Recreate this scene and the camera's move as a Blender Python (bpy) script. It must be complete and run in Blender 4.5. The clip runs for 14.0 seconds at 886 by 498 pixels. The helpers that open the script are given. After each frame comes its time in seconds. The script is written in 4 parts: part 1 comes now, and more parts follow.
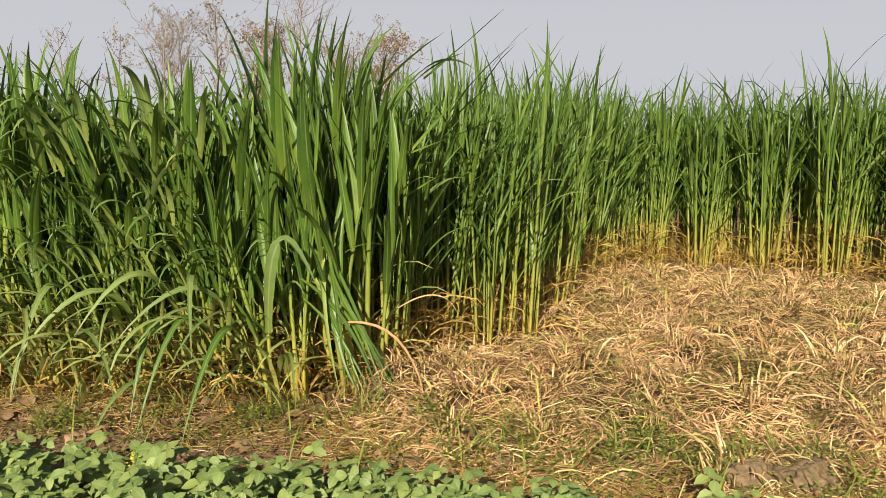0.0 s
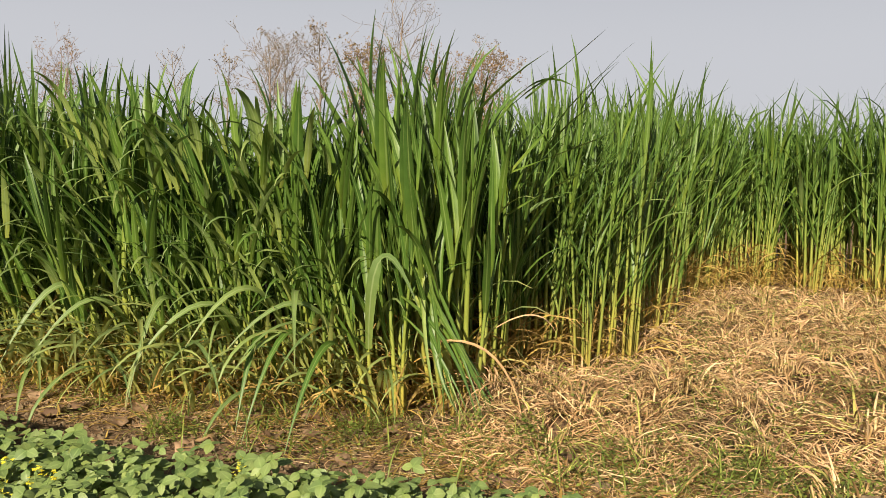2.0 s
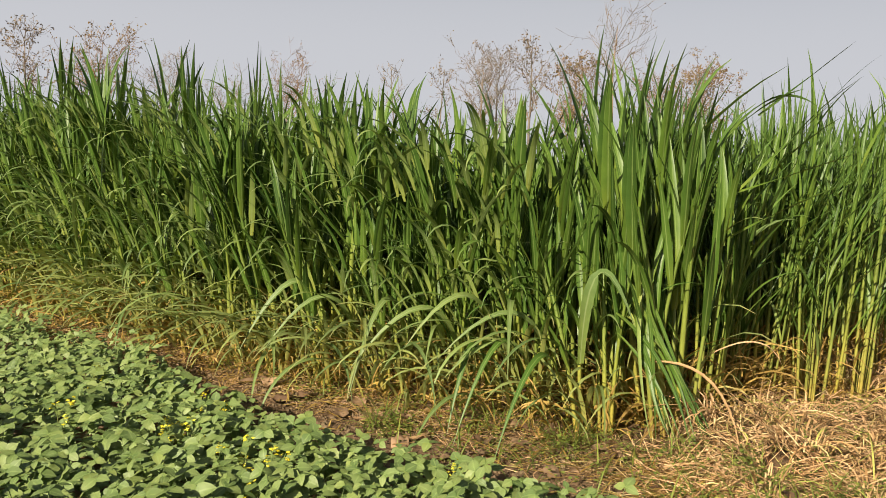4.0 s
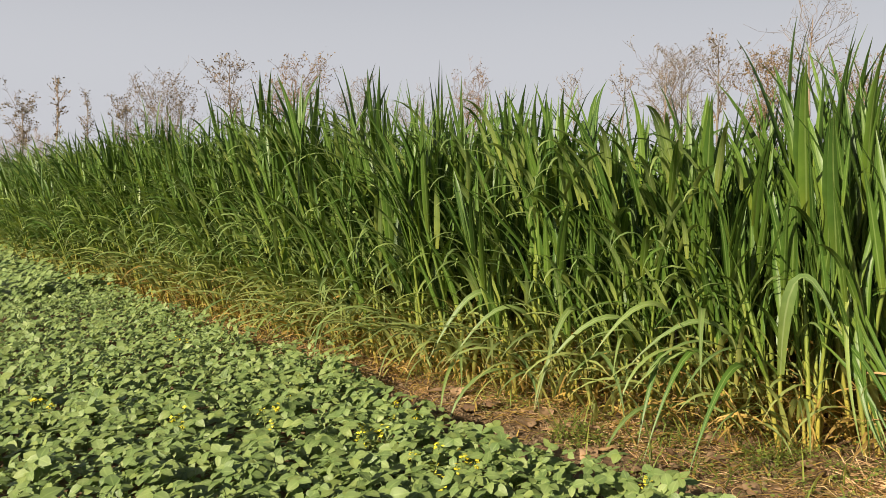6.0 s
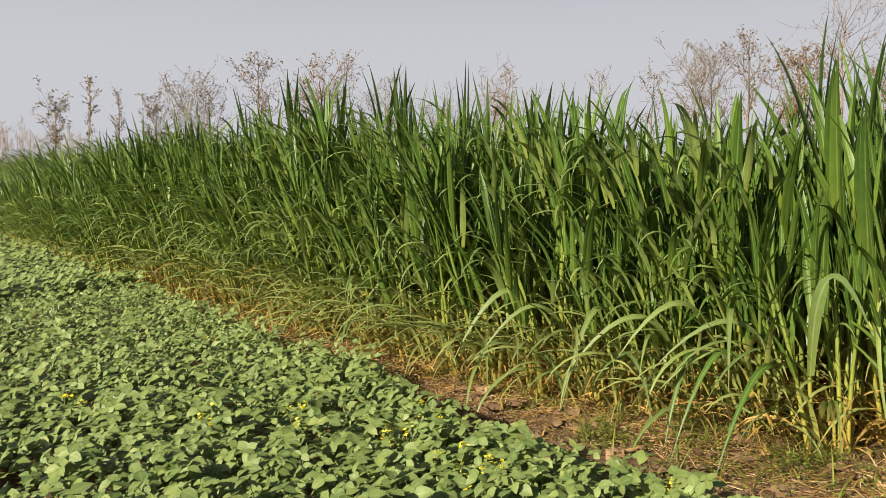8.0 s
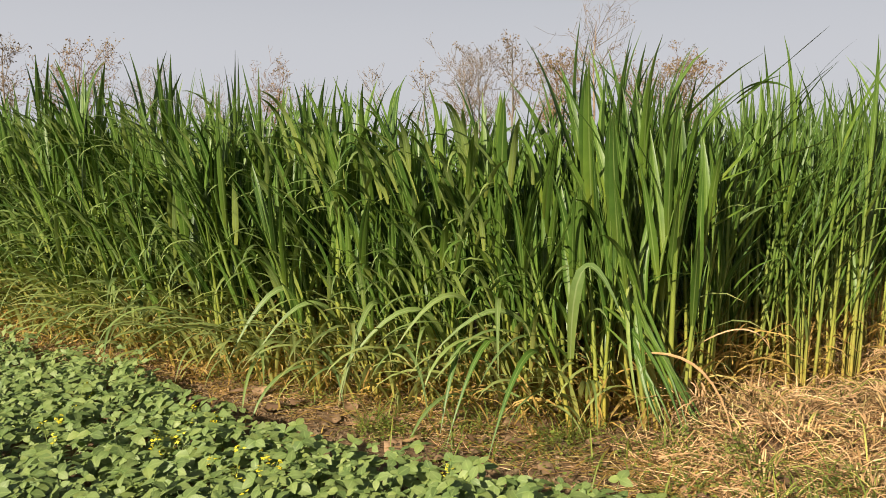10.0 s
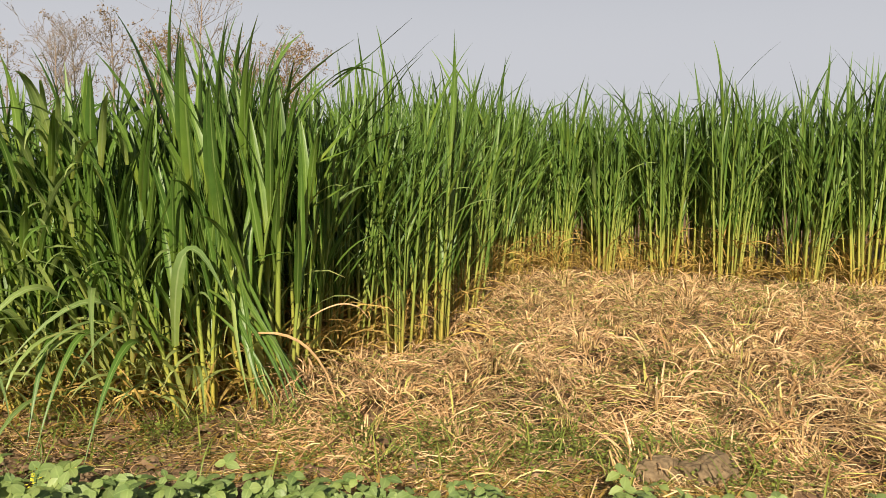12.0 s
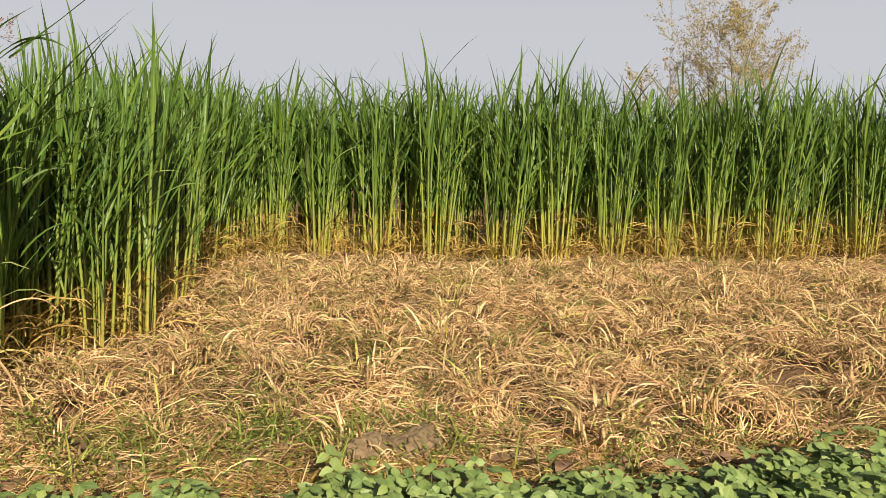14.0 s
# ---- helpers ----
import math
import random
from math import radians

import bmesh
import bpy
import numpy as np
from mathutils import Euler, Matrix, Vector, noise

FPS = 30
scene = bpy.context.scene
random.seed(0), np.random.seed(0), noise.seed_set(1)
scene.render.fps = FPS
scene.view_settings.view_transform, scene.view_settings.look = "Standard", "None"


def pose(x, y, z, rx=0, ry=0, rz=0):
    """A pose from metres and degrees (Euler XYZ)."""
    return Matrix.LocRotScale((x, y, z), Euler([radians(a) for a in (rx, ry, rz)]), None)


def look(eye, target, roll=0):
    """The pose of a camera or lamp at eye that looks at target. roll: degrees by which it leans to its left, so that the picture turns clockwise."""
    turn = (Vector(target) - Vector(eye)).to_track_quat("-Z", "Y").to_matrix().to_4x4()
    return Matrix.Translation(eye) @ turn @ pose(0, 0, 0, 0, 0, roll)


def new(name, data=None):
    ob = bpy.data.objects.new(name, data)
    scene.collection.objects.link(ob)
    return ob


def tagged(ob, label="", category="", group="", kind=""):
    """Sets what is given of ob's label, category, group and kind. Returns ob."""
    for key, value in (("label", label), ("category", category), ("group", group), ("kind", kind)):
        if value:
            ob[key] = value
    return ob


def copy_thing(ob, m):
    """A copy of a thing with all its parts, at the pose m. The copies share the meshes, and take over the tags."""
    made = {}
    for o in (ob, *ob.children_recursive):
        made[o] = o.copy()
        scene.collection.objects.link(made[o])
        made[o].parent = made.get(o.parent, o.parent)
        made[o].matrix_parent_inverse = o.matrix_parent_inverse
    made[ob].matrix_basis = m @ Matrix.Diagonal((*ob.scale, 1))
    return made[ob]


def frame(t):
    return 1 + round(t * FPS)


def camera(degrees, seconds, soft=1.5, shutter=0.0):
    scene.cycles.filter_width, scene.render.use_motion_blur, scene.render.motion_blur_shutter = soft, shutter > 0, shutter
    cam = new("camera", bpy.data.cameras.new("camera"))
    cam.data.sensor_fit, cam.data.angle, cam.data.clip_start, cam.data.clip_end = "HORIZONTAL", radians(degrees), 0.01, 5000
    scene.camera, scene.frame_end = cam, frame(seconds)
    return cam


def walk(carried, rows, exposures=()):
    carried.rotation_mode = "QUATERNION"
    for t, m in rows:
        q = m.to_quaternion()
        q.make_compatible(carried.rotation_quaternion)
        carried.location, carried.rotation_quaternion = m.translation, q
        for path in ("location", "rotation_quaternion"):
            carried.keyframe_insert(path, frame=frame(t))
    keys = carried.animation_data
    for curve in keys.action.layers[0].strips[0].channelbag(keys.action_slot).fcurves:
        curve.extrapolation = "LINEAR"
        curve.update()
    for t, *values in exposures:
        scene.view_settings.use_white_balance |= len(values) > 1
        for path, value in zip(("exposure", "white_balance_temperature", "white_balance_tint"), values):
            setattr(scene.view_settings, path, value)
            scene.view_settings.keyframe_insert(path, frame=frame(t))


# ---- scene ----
import collections

cam = camera(54.8, 14.0, soft=0.5)
PATH = [
    (0, (-0.013, 0.022, 1.466), (-0.004, 2.01, 1.252), 0.6),
    (0.5, (-0.019, 0.025, 1.464), (-0.089, 2.013, 1.256), 0.4),
    (1, (-0.032, 0.03, 1.465), (-0.165, 2.016, 1.276), 0.7),
    (1.5, (-0.038, 0.022, 1.474), (-0.225, 2.005, 1.294), 0.7),
    (2, (-0.038, 0.015, 1.474), (-0.252, 1.995, 1.299), 0.8),
    (2.5, (-0.047, -0.002, 1.478), (-0.338, 1.969, 1.301), 0.9),
    (3, (-0.072, -0.017, 1.475), (-0.501, 1.929, 1.309), 1.7),
    (3.2, (-0.089, -0.059, 1.485), (-0.573, 1.874, 1.318), 2.2),
    (5.3, (-0.137, -0.016, 1.457), (-1.045, 1.761, 1.321), 1.1),
    (5.5, (-0.124, -0.034, 1.461), (-1.069, 1.723, 1.323), 0.9),
    (6, (-0.118, -0.051, 1.464), (-1.173, 1.642, 1.321), 0.3),
    (6.5, (-0.113, -0.056, 1.466), (-1.264, 1.573, 1.321), 0.1),
    (7, (-0.116, -0.052, 1.467), (-1.294, 1.557, 1.321), 0.1),
    (7.2, (-0.11, -0.057, 1.471), (-1.287, 1.553, 1.324), 0.1),
    (9.5, (-0.117, -0.015, 1.468), (-0.892, 1.823, 1.319), 0.4),
    (10, (-0.109, -0.024, 1.465), (-0.754, 1.863, 1.311), 0.3),
    (10.5, (-0.104, -0.021, 1.458), (-0.604, 1.909, 1.297), 0.5),
    (11, (-0.077, -0.012, 1.453), (-0.331, 1.963, 1.272), 0.3),
    (11.5, (-0.062, 0.002, 1.452), (-0.089, 1.993, 1.265), 0.2),
    (12, (-0.04, 0.011, 1.446), (0.186, 1.99, 1.26), 0.4),
    (12.5, (-0.024, 0.007, 1.451), (0.379, 1.956, 1.259), 0.5),
    (13, (-0.017, 0.006, 1.449), (0.559, 1.911, 1.254), 0.8),
    (13.5, (0.003, 0.007, 1.451), (0.726, 1.859, 1.233), 1.0),
    (14, (0.018, 0.007, 1.454), (0.866, 1.805, 1.235), 1.0),
]
walk(cam, [(t, look(eye, target, roll)) for t, eye, target, roll in PATH])

# ---------- world and light ----------
SUN_EL, SUN_AZ = radians(25.5), math.atan2(-0.2, -0.98)   # compass angle of the sun, from +y towards +x
world = bpy.data.worlds.new("hazy_sky")
scene.world = world
world.use_nodes = True
wn, wl = world.node_tree.nodes, world.node_tree.links
sky = wn.new("ShaderNodeTexSky")
sky.sky_type, sky.sun_disc = "NISHITA", False
sky.sun_elevation, sky.sun_rotation = SUN_EL, SUN_AZ
sky.air_density, sky.dust_density, sky.ozone_density = 1.0, 3.0, 1.0
gain = wn.new("ShaderNodeVectorMath")
gain.operation = "SCALE"
gain.inputs["Scale"].default_value = 0.03
haze = wn.new("ShaderNodeMix")
haze.data_type = "RGBA"
where, up, thin = wn.new("ShaderNodeTexCoord"), wn.new("ShaderNodeSeparateXYZ"), wn.new("ShaderNodeMapRange")
wl.new(where.outputs["Generated"], up.inputs[0])
wl.new(up.outputs["Z"], thin.inputs["Value"])
thin.interpolation_type = "SMOOTHSTEP"
for key, value in (("From Min", 0.12), ("From Max", 0.52), ("To Min", 0.95), ("To Max", 0.08)):
    thin.inputs[key].default_value = value
wl.new(thin.outputs["Result"], haze.inputs["Factor"])
haze.inputs["B"].default_value = (0.362, 0.366, 0.390, 1)
wl.new(sky.outputs["Color"], gain.inputs[0])
wl.new(gain.outputs["Vector"], haze.inputs["A"])
wl.new(haze.outputs["Result"], wn["Background"].inputs["Color"])
wn["Background"].inputs["Strength"].default_value = 1.0

sun_data = bpy.data.lights.new("sun", "SUN")
sun_data.energy, sun_data.angle, sun_data.color = 5.0, radians(0.6), (1.0, 0.885, 0.67)
sun = new("sun", sun_data)
to_sun = Vector((math.sin(SUN_AZ) * math.cos(SUN_EL), math.cos(SUN_AZ) * math.cos(SUN_EL), math.sin(SUN_EL)))
sun.matrix_world = look(to_sun * 50, (0, 0, 0))
scene.view_settings.exposure = 0.75


# ---------- materials ----------
def material(name, rough=0.6, spec=0.4):
    m = bpy.data.materials.new(name)
    m.use_nodes = True
    b = m.node_tree.nodes["Principled BSDF"]
    b.inputs["Roughness"].default_value = rough
    b.inputs["Specular IOR Level"].default_value = spec
    return m, m.node_tree.nodes, m.node_tree.links, b


def random_value(n, l):
    """One random number for each leaf or straw, joined or not."""
    a, b, s, f = n.new("ShaderNodeNewGeometry"), n.new("ShaderNodeObjectInfo"), n.new("ShaderNodeMath"), n.new("ShaderNodeMath")
    s.operation, f.operation = "ADD", "FRACT"
    l.new(a.outputs["Random Per Island"], s.inputs[0])
    l.new(b.outputs["Random"], s.inputs[1])
    l.new(s.outputs[0], f.inputs[0])
    return f.outputs[0]


def ramp(n, l, source, stops, mode="LINEAR"):
    r = n.new("ShaderNodeValToRGB")
    r.color_ramp.interpolation = mode
    e = r.color_ramp.elements
    while len(e) < len(stops):
        e.new(0.5)
    for k, (p, c) in zip(e, stops):
        k.position, k.color = p, (*c, 1) if len(c) == 3 else c
    l.new(source, r.inputs[0])
    return r.outputs["Color"]


def mixed(n, l, factor, a, b, mode="MIX"):
    m = n.new("ShaderNodeMix")
    m.data_type, m.blend_type = "RGBA", mode
    for socket, value in ((m.inputs["Factor"], factor), (m.inputs["A"], a), (m.inputs["B"], b)):
        if isinstance(value, (int, float)):
            socket.default_value = value
        elif isinstance(value, tuple):
            socket.default_value = (*value, 1)
        else:
            l.new(value, socket)
    return m.outputs["Result"]


def noise_of(n, l, scale, detail=3, coords="Object", stretch=None):
    t, x = n.new("ShaderNodeTexCoord"), n.new("ShaderNodeTexNoise")
    x.inputs["Scale"].default_value, x.inputs["Detail"].default_value = scale, detail
    if stretch:
        p = n.new("ShaderNodeMapping")
        p.inputs["Scale"].default_value = stretch
        l.new(t.outputs[coords], p.inputs["Vector"])
        l.new(p.outputs["Vector"], x.inputs["Vector"])
    else:
        l.new(t.outputs[coords], x.inputs["Vector"])
    return x.outputs["Fac"]


def relief(n, l, b, source, strength, distance):
    k = n.new("ShaderNodeBump")
    k.inputs["Strength"].default_value, k.inputs["Distance"].default_value = strength, distance
    l.new(source, k.inputs["Height"])
    l.new(k.outputs["Normal"], b.inputs["Normal"])


def uv_parts(n, l):
    t, s = n.new("ShaderNodeUVMap"), n.new("ShaderNodeSeparateXYZ")
    l.new(t.outputs["UV"], s.inputs[0])
    return s.outputs["X"], s.outputs["Y"]


def leaf_material(name, along, rand, rib, rib_share, translucent, rough=0.45, spec=0.4, veins=0.0):
    """A leaf: colour runs along it, differs leaf by leaf, has a midrib and lets some light through."""
    m, n, l, b = material(name, rough, spec)
    u, v = uv_parts(n, l)
    r = random_value(n, l)
    base = ramp(n, l, v, along)
    base = mixed(n, l, 0.75, base, ramp(n, l, r, rand), "MULTIPLY")
    spots = noise_of(n, l, 22, 4)
    base = mixed(n, l, 0.45, base, ramp(n, l, spots, [(0.3, (0.72, 0.76, 0.66)), (0.7, (1.2, 1.15, 1.05))]), "MULTIPLY")
    mid = n.new("ShaderNodeMath")
    mid.operation = "SUBTRACT"
    l.new(u, mid.inputs[0])
    mid.inputs[1].default_value = 0.5
    away = n.new("ShaderNodeMath")
    away.operation = "ABSOLUTE"
    l.new(mid.outputs[0], away.inputs[0])
    band = ramp(n, l, away.outputs[0], [(0.03, (rib_share,) * 3), (0.09, (0, 0, 0))])
    base = mixed(n, l, band, base, rib)
    l.new(base, b.inputs["Base Color"])
    if veins:
        w = n.new("ShaderNodeTexWave")
        w.inputs["Scale"].default_value, w.inputs["Distortion"].default_value = veins, 1.5
        t = n.new("ShaderNodeUVMap")
        l.new(t.outputs["UV"], w.inputs["Vector"])
        relief(n, l, b, w.outputs["Fac"], 0.25, 0.004)
    tr, mx = n.new("ShaderNodeBsdfTranslucent"), n.new("ShaderNodeMixShader")
    l.new(mixed(n, l, 1.0, base, (1.15, 1.25, 0.6), "MULTIPLY"), tr.inputs["Color"])
    mx.inputs["Fac"].default_value = translucent
    l.new(b.outputs[0], mx.inputs[1])
    l.new(tr.outputs[0], mx.inputs[2])
    l.new(mx.outputs[0], n["Material Output"].inputs["Surface"])
    return m


GREEN_RAND = [(0.0, (0.38, 0.5, 0.5)), (0.35, (0.78, 0.88, 0.82)), (0.7, (1.08, 1.05, 1.0)), (1.0, (1.4, 1.3, 1.1))]
BLADE = leaf_material("grass_blade", [(0.0, (0.14, 0.188, 0.026)), (0.25, (0.087, 0.153, 0.023)), (0.85, (0.07, 0.135, 0.024)), (1.0, (0.088, 0.135, 0.03))],
                      GREEN_RAND, (0.22, 0.3, 0.09), 0.6, 0.12, 0.45, 0.42)
# Paler blade colour with the sheen and sunlight of bent leaves painted in.
PALE_SHEEN = leaf_material("pale_sheen_blade", [(0.0, (0.24, 0.28, 0.06)), (0.3, (0.192, 0.258, 0.074)), (0.85, (0.178, 0.247, 0.082)), (1.0, (0.22, 0.26, 0.1))],
                     [(0.0, (0.55, 0.68, 0.7)), (0.5, (1.0, 1.02, 1.0)), (1.0, (1.5, 1.42, 1.25))], (0.32, 0.38, 0.18), 0.5, 0.22, 0.5, 0.42)
TILLER = leaf_material("young_tiller_blade", [(0.0, (0.368, 0.322, 0.087)), (0.3, (0.267, 0.304, 0.092)), (0.85, (0.23, 0.285, 0.101)), (1.0, (0.35, 0.304, 0.133))],
                       [(0.0, (0.55, 0.65, 0.66)), (0.5, (1.0, 1.0, 1.0)), (1.0, (1.45, 1.35, 1.2))], (0.34, 0.4, 0.18), 0.4, 0.2, 0.48, 0.4)
DRY = leaf_material("dry_yellow_blade", [(0.0, (0.37, 0.245, 0.065)), (0.5, (0.475, 0.32, 0.1)), (1.0, (0.43, 0.295, 0.13))],
                    [(0.0, (0.45, 0.4, 0.38)), (0.5, (0.95, 0.92, 0.95)), (1.0, (1.35, 1.35, 1.3))], (0.6, 0.42, 0.15), 0.4, 0.25, 0.7, 0.2)
SOY = leaf_material("bean_leaf", [(0.0, (0.172, 0.242, 0.068)), (0.5, (0.212, 0.276, 0.096)), (1.0, (0.222, 0.28, 0.102))],
                    [(0.0, (0.5, 0.62, 0.6)), (0.4, (0.88, 0.93, 0.92)), (0.8, (1.06, 1.04, 1.0)), (1.0, (1.2, 1.12, 0.92))], (0.27, 0.36, 0.12), 0.55, 0.16, 0.44, 0.5, 9.0)
WEED = leaf_material("weed_leaf", [(0.0, (0.17, 0.21, 0.045)), (1.0, (0.25, 0.28, 0.065))], GREEN_RAND, (0.2, 0.3, 0.08), 0.2, 0.25)
TREELEAF = leaf_material("sparse_tree_leaf", [(0.0, (0.36, 0.285, 0.145)), (1.0, (0.42, 0.345, 0.18))], GREEN_RAND, (0.2, 0.2, 0.08), 0.1, 0.25, 0.6, 0.2)
RUSSETLEAF = leaf_material("russet_tree_leaf", [(0.0, (0.25, 0.165, 0.1)), (1.0, (0.28, 0.2, 0.11))], GREEN_RAND, (0.3, 0.2, 0.1), 0.1, 0.25, 0.6, 0.2)
# Withered brown of the buds, lightened so that distance haze sits in the colour.
BUDLEAF = leaf_material("hazed_withered_bud_leaf", [(0.0, (0.17, 0.125, 0.085)), (1.0, (0.21, 0.155, 0.1))], GREEN_RAND, (0.15, 0.1, 0.07), 0.1, 0.1, 0.7, 0.2)
DARKLEAF = leaf_material("dark_tree_leaf", [(0.0, (0.035, 0.07, 0.03)), (1.0, (0.05, 0.09, 0.035))], GREEN_RAND, (0.08, 0.12, 0.05), 0.2, 0.2, 0.4)


def stem_material(name, stops, rough=0.45, scale=30):
    m, n, l, b = material(name, rough, 0.4)
    u, v = uv_parts(n, l)
    base = ramp(n, l, v, stops)
    base = mixed(n, l, 0.8, base, ramp(n, l, random_value(n, l), [(0.0, (0.65, 0.75, 0.7)), (0.5, (1, 1, 1)), (1.0, (1.25, 1.12, 0.9))]), "MULTIPLY")
    base = mixed(n, l, 0.6, base, ramp(n, l, noise_of(n, l, scale, 3, stretch=(1, 1, 0.25)), [(0.3, (0.6, 0.62, 0.55)), (0.65, (1.15, 1.12, 1.05))]), "MULTIPLY")
    l.new(base, b.inputs["Base Color"])
    return m


STEM = stem_material("grass_stem", [(0.0, (0.414, 0.29, 0.07)), (0.14, (0.308, 0.29, 0.062)), (0.4, (0.207, 0.251, 0.051)), (0.7, (0.132, 0.194, 0.038)), (1.0, (0.088, 0.15, 0.026))])
BEANSTEM = stem_material("bean_stem", [(0.0, (0.2, 0.16, 0.06)), (1.0, (0.2, 0.3, 0.09))])


def straw_material(name, stops, rough=0.6):
    m, n, l, b = material(name, rough, 0.35)
    base = ramp(n, l, random_value(n, l), stops)
    base = mixed(n, l, 0.6, base, ramp(n, l, noise_of(n, l, 14, 3), [(0.3, (0.6, 0.56, 0.5)), (0.7, (1.2, 1.18, 1.15))]), "MULTIPLY")
    base = mixed(n, l, 0.7, base, ramp(n, l, noise_of(n, l, 1.6, 4), [(0.35, (0.56, 0.55, 0.46)), (0.6, (1.28, 1.22, 1.14))]), "MULTIPLY")
    l.new(base, b.inputs["Base Color"])
    return m


STRAW = straw_material("dry_straw", [(0.0, (0.15, 0.09, 0.04)), (0.2, (0.35, 0.216, 0.097)), (0.42, (0.56, 0.36, 0.2)), (0.65, (0.655, 0.438, 0.272)), (0.85, (0.74, 0.57, 0.345)), (0.94, (0.47, 0.43, 0.132)), (1.0, (0.33, 0.38, 0.097))])
CUT = straw_material("cut_stalk", [(0.0, (0.352, 0.229, 0.106)), (0.6, (0.546, 0.387, 0.194)), (1.0, (0.634, 0.493, 0.282))])
DEADLEAF = straw_material("fallen_brown_leaf", [(0.0, (0.16, 0.1, 0.068)), (0.5, (0.26, 0.17, 0.112)), (0.85, (0.36, 0.24, 0.155)), (1.0, (0.44, 0.28, 0.11))], 0.65)

PETAL, pn, pl, pb = material("mustard_petal", 0.5)
pl.new(ramp(pn, pl, random_value(pn, pl), [(0.0, (0.72, 0.6, 0.02)), (1.0, (0.85, 0.78, 0.08))]), pb.inputs["Base Color"])


def soil_material(name, dark, light, bump=0.03):
    m, n, l, b = material(name, 0.9, 0.2)
    c = ramp(n, l, noise_of(n, l, 1.3, 5), [(0.3, dark), (0.7, light)])
    c = mixed(n, l, 0.7, c, ramp(n, l, noise_of(n, l, 34, 6), [(0.3, (0.45, 0.42, 0.4)), (0.72, (1.35, 1.3, 1.2))]), "MULTIPLY")
    l.new(c, b.inputs["Base Color"])
    relief(n, l, b, noise_of(n, l, 26, 8), 0.8, bump)
    return m


SOIL = soil_material("crumbly_soil", (0.135, 0.086, 0.05), (0.28, 0.184, 0.112))
CLOD = soil_material("soil_clod", (0.13, 0.095, 0.06), (0.24, 0.175, 0.11), 0.02)
BANKSOIL = soil_material("pale_bank_earth", (0.42, 0.33, 0.2), (0.56, 0.45, 0.29), 0.1)
# Grey-brown bark, made lighter to carry the haze before the far trees.
BARK = stem_material("hazed_grey_brown_bark", [(0.0, (0.19, 0.155, 0.13)), (0.5, (0.23, 0.185, 0.16)), (1.0, (0.26, 0.215, 0.19))], 0.85, 4)
# Palest bark: haze over the distant row is put into this colour.
HAZEDBARK = stem_material("hazed_pinkish_bark", [(0.0, (0.29, 0.235, 0.215)), (1.0, (0.35, 0.29, 0.275))], 0.85, 4)
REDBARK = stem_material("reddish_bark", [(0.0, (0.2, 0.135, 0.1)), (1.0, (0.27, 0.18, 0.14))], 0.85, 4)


# ---------- mesh helpers ----------
class Geo:
    """Collects quads with a UV at each corner point, and makes one mesh of them."""

    def __init__(self):
        self.v, self.f, self.t, self.k, self.count = [], [], [], [], 0

    def add(self, v, f, t, k=0):
        self.v.append(v), self.f.append(f + self.count), self.t.append(t), self.k.append(np.full(len(f), k))
        self.count += len(v)
        return self

    def put(self, piece, m, k=0):
        a = np.array(m)
        return self.add(piece[0] @ a[:3, :3].T + a[:3, 3], piece[1], piece[2], k)

    def mesh(self, name, *mats, smooth=True):
        me = bpy.data.meshes.new(name)
        v, f, t, k = (np.concatenate(a) for a in (self.v, self.f, self.t, self.k))
        me.vertices.add(len(v)), me.loops.add(f.size), me.polygons.add(len(f))
        me.vertices.foreach_set("co", v.astype(np.float32).ravel())
        me.loops.foreach_set("vertex_index", f.astype(np.int32).ravel())
        me.polygons.foreach_set("loop_start", np.arange(0, f.size, 4, dtype=np.int32))
        me.polygons.foreach_set("material_index", k.astype(np.int32))
        me.polygons.foreach_set("use_smooth", np.full(len(f), smooth))
        me.uv_layers.new(name="UVMap").data.foreach_set("uv", t[f.ravel()].astype(np.float32).ravel())
        for m in mats:
            me.materials.append(m)
        me.update(calc_edges=True)
        return me


def turn(az, tilt=0.0, toward=0.0):
    """Rotation about z by az, after a tilt by `tilt` degrees towards the bearing `toward`."""
    axis = Vector((-math.sin(toward), math.cos(toward), 0))
    return Matrix.Rotation(radians(tilt), 4, axis) @ Matrix.Rotation(az, 4, "Z")


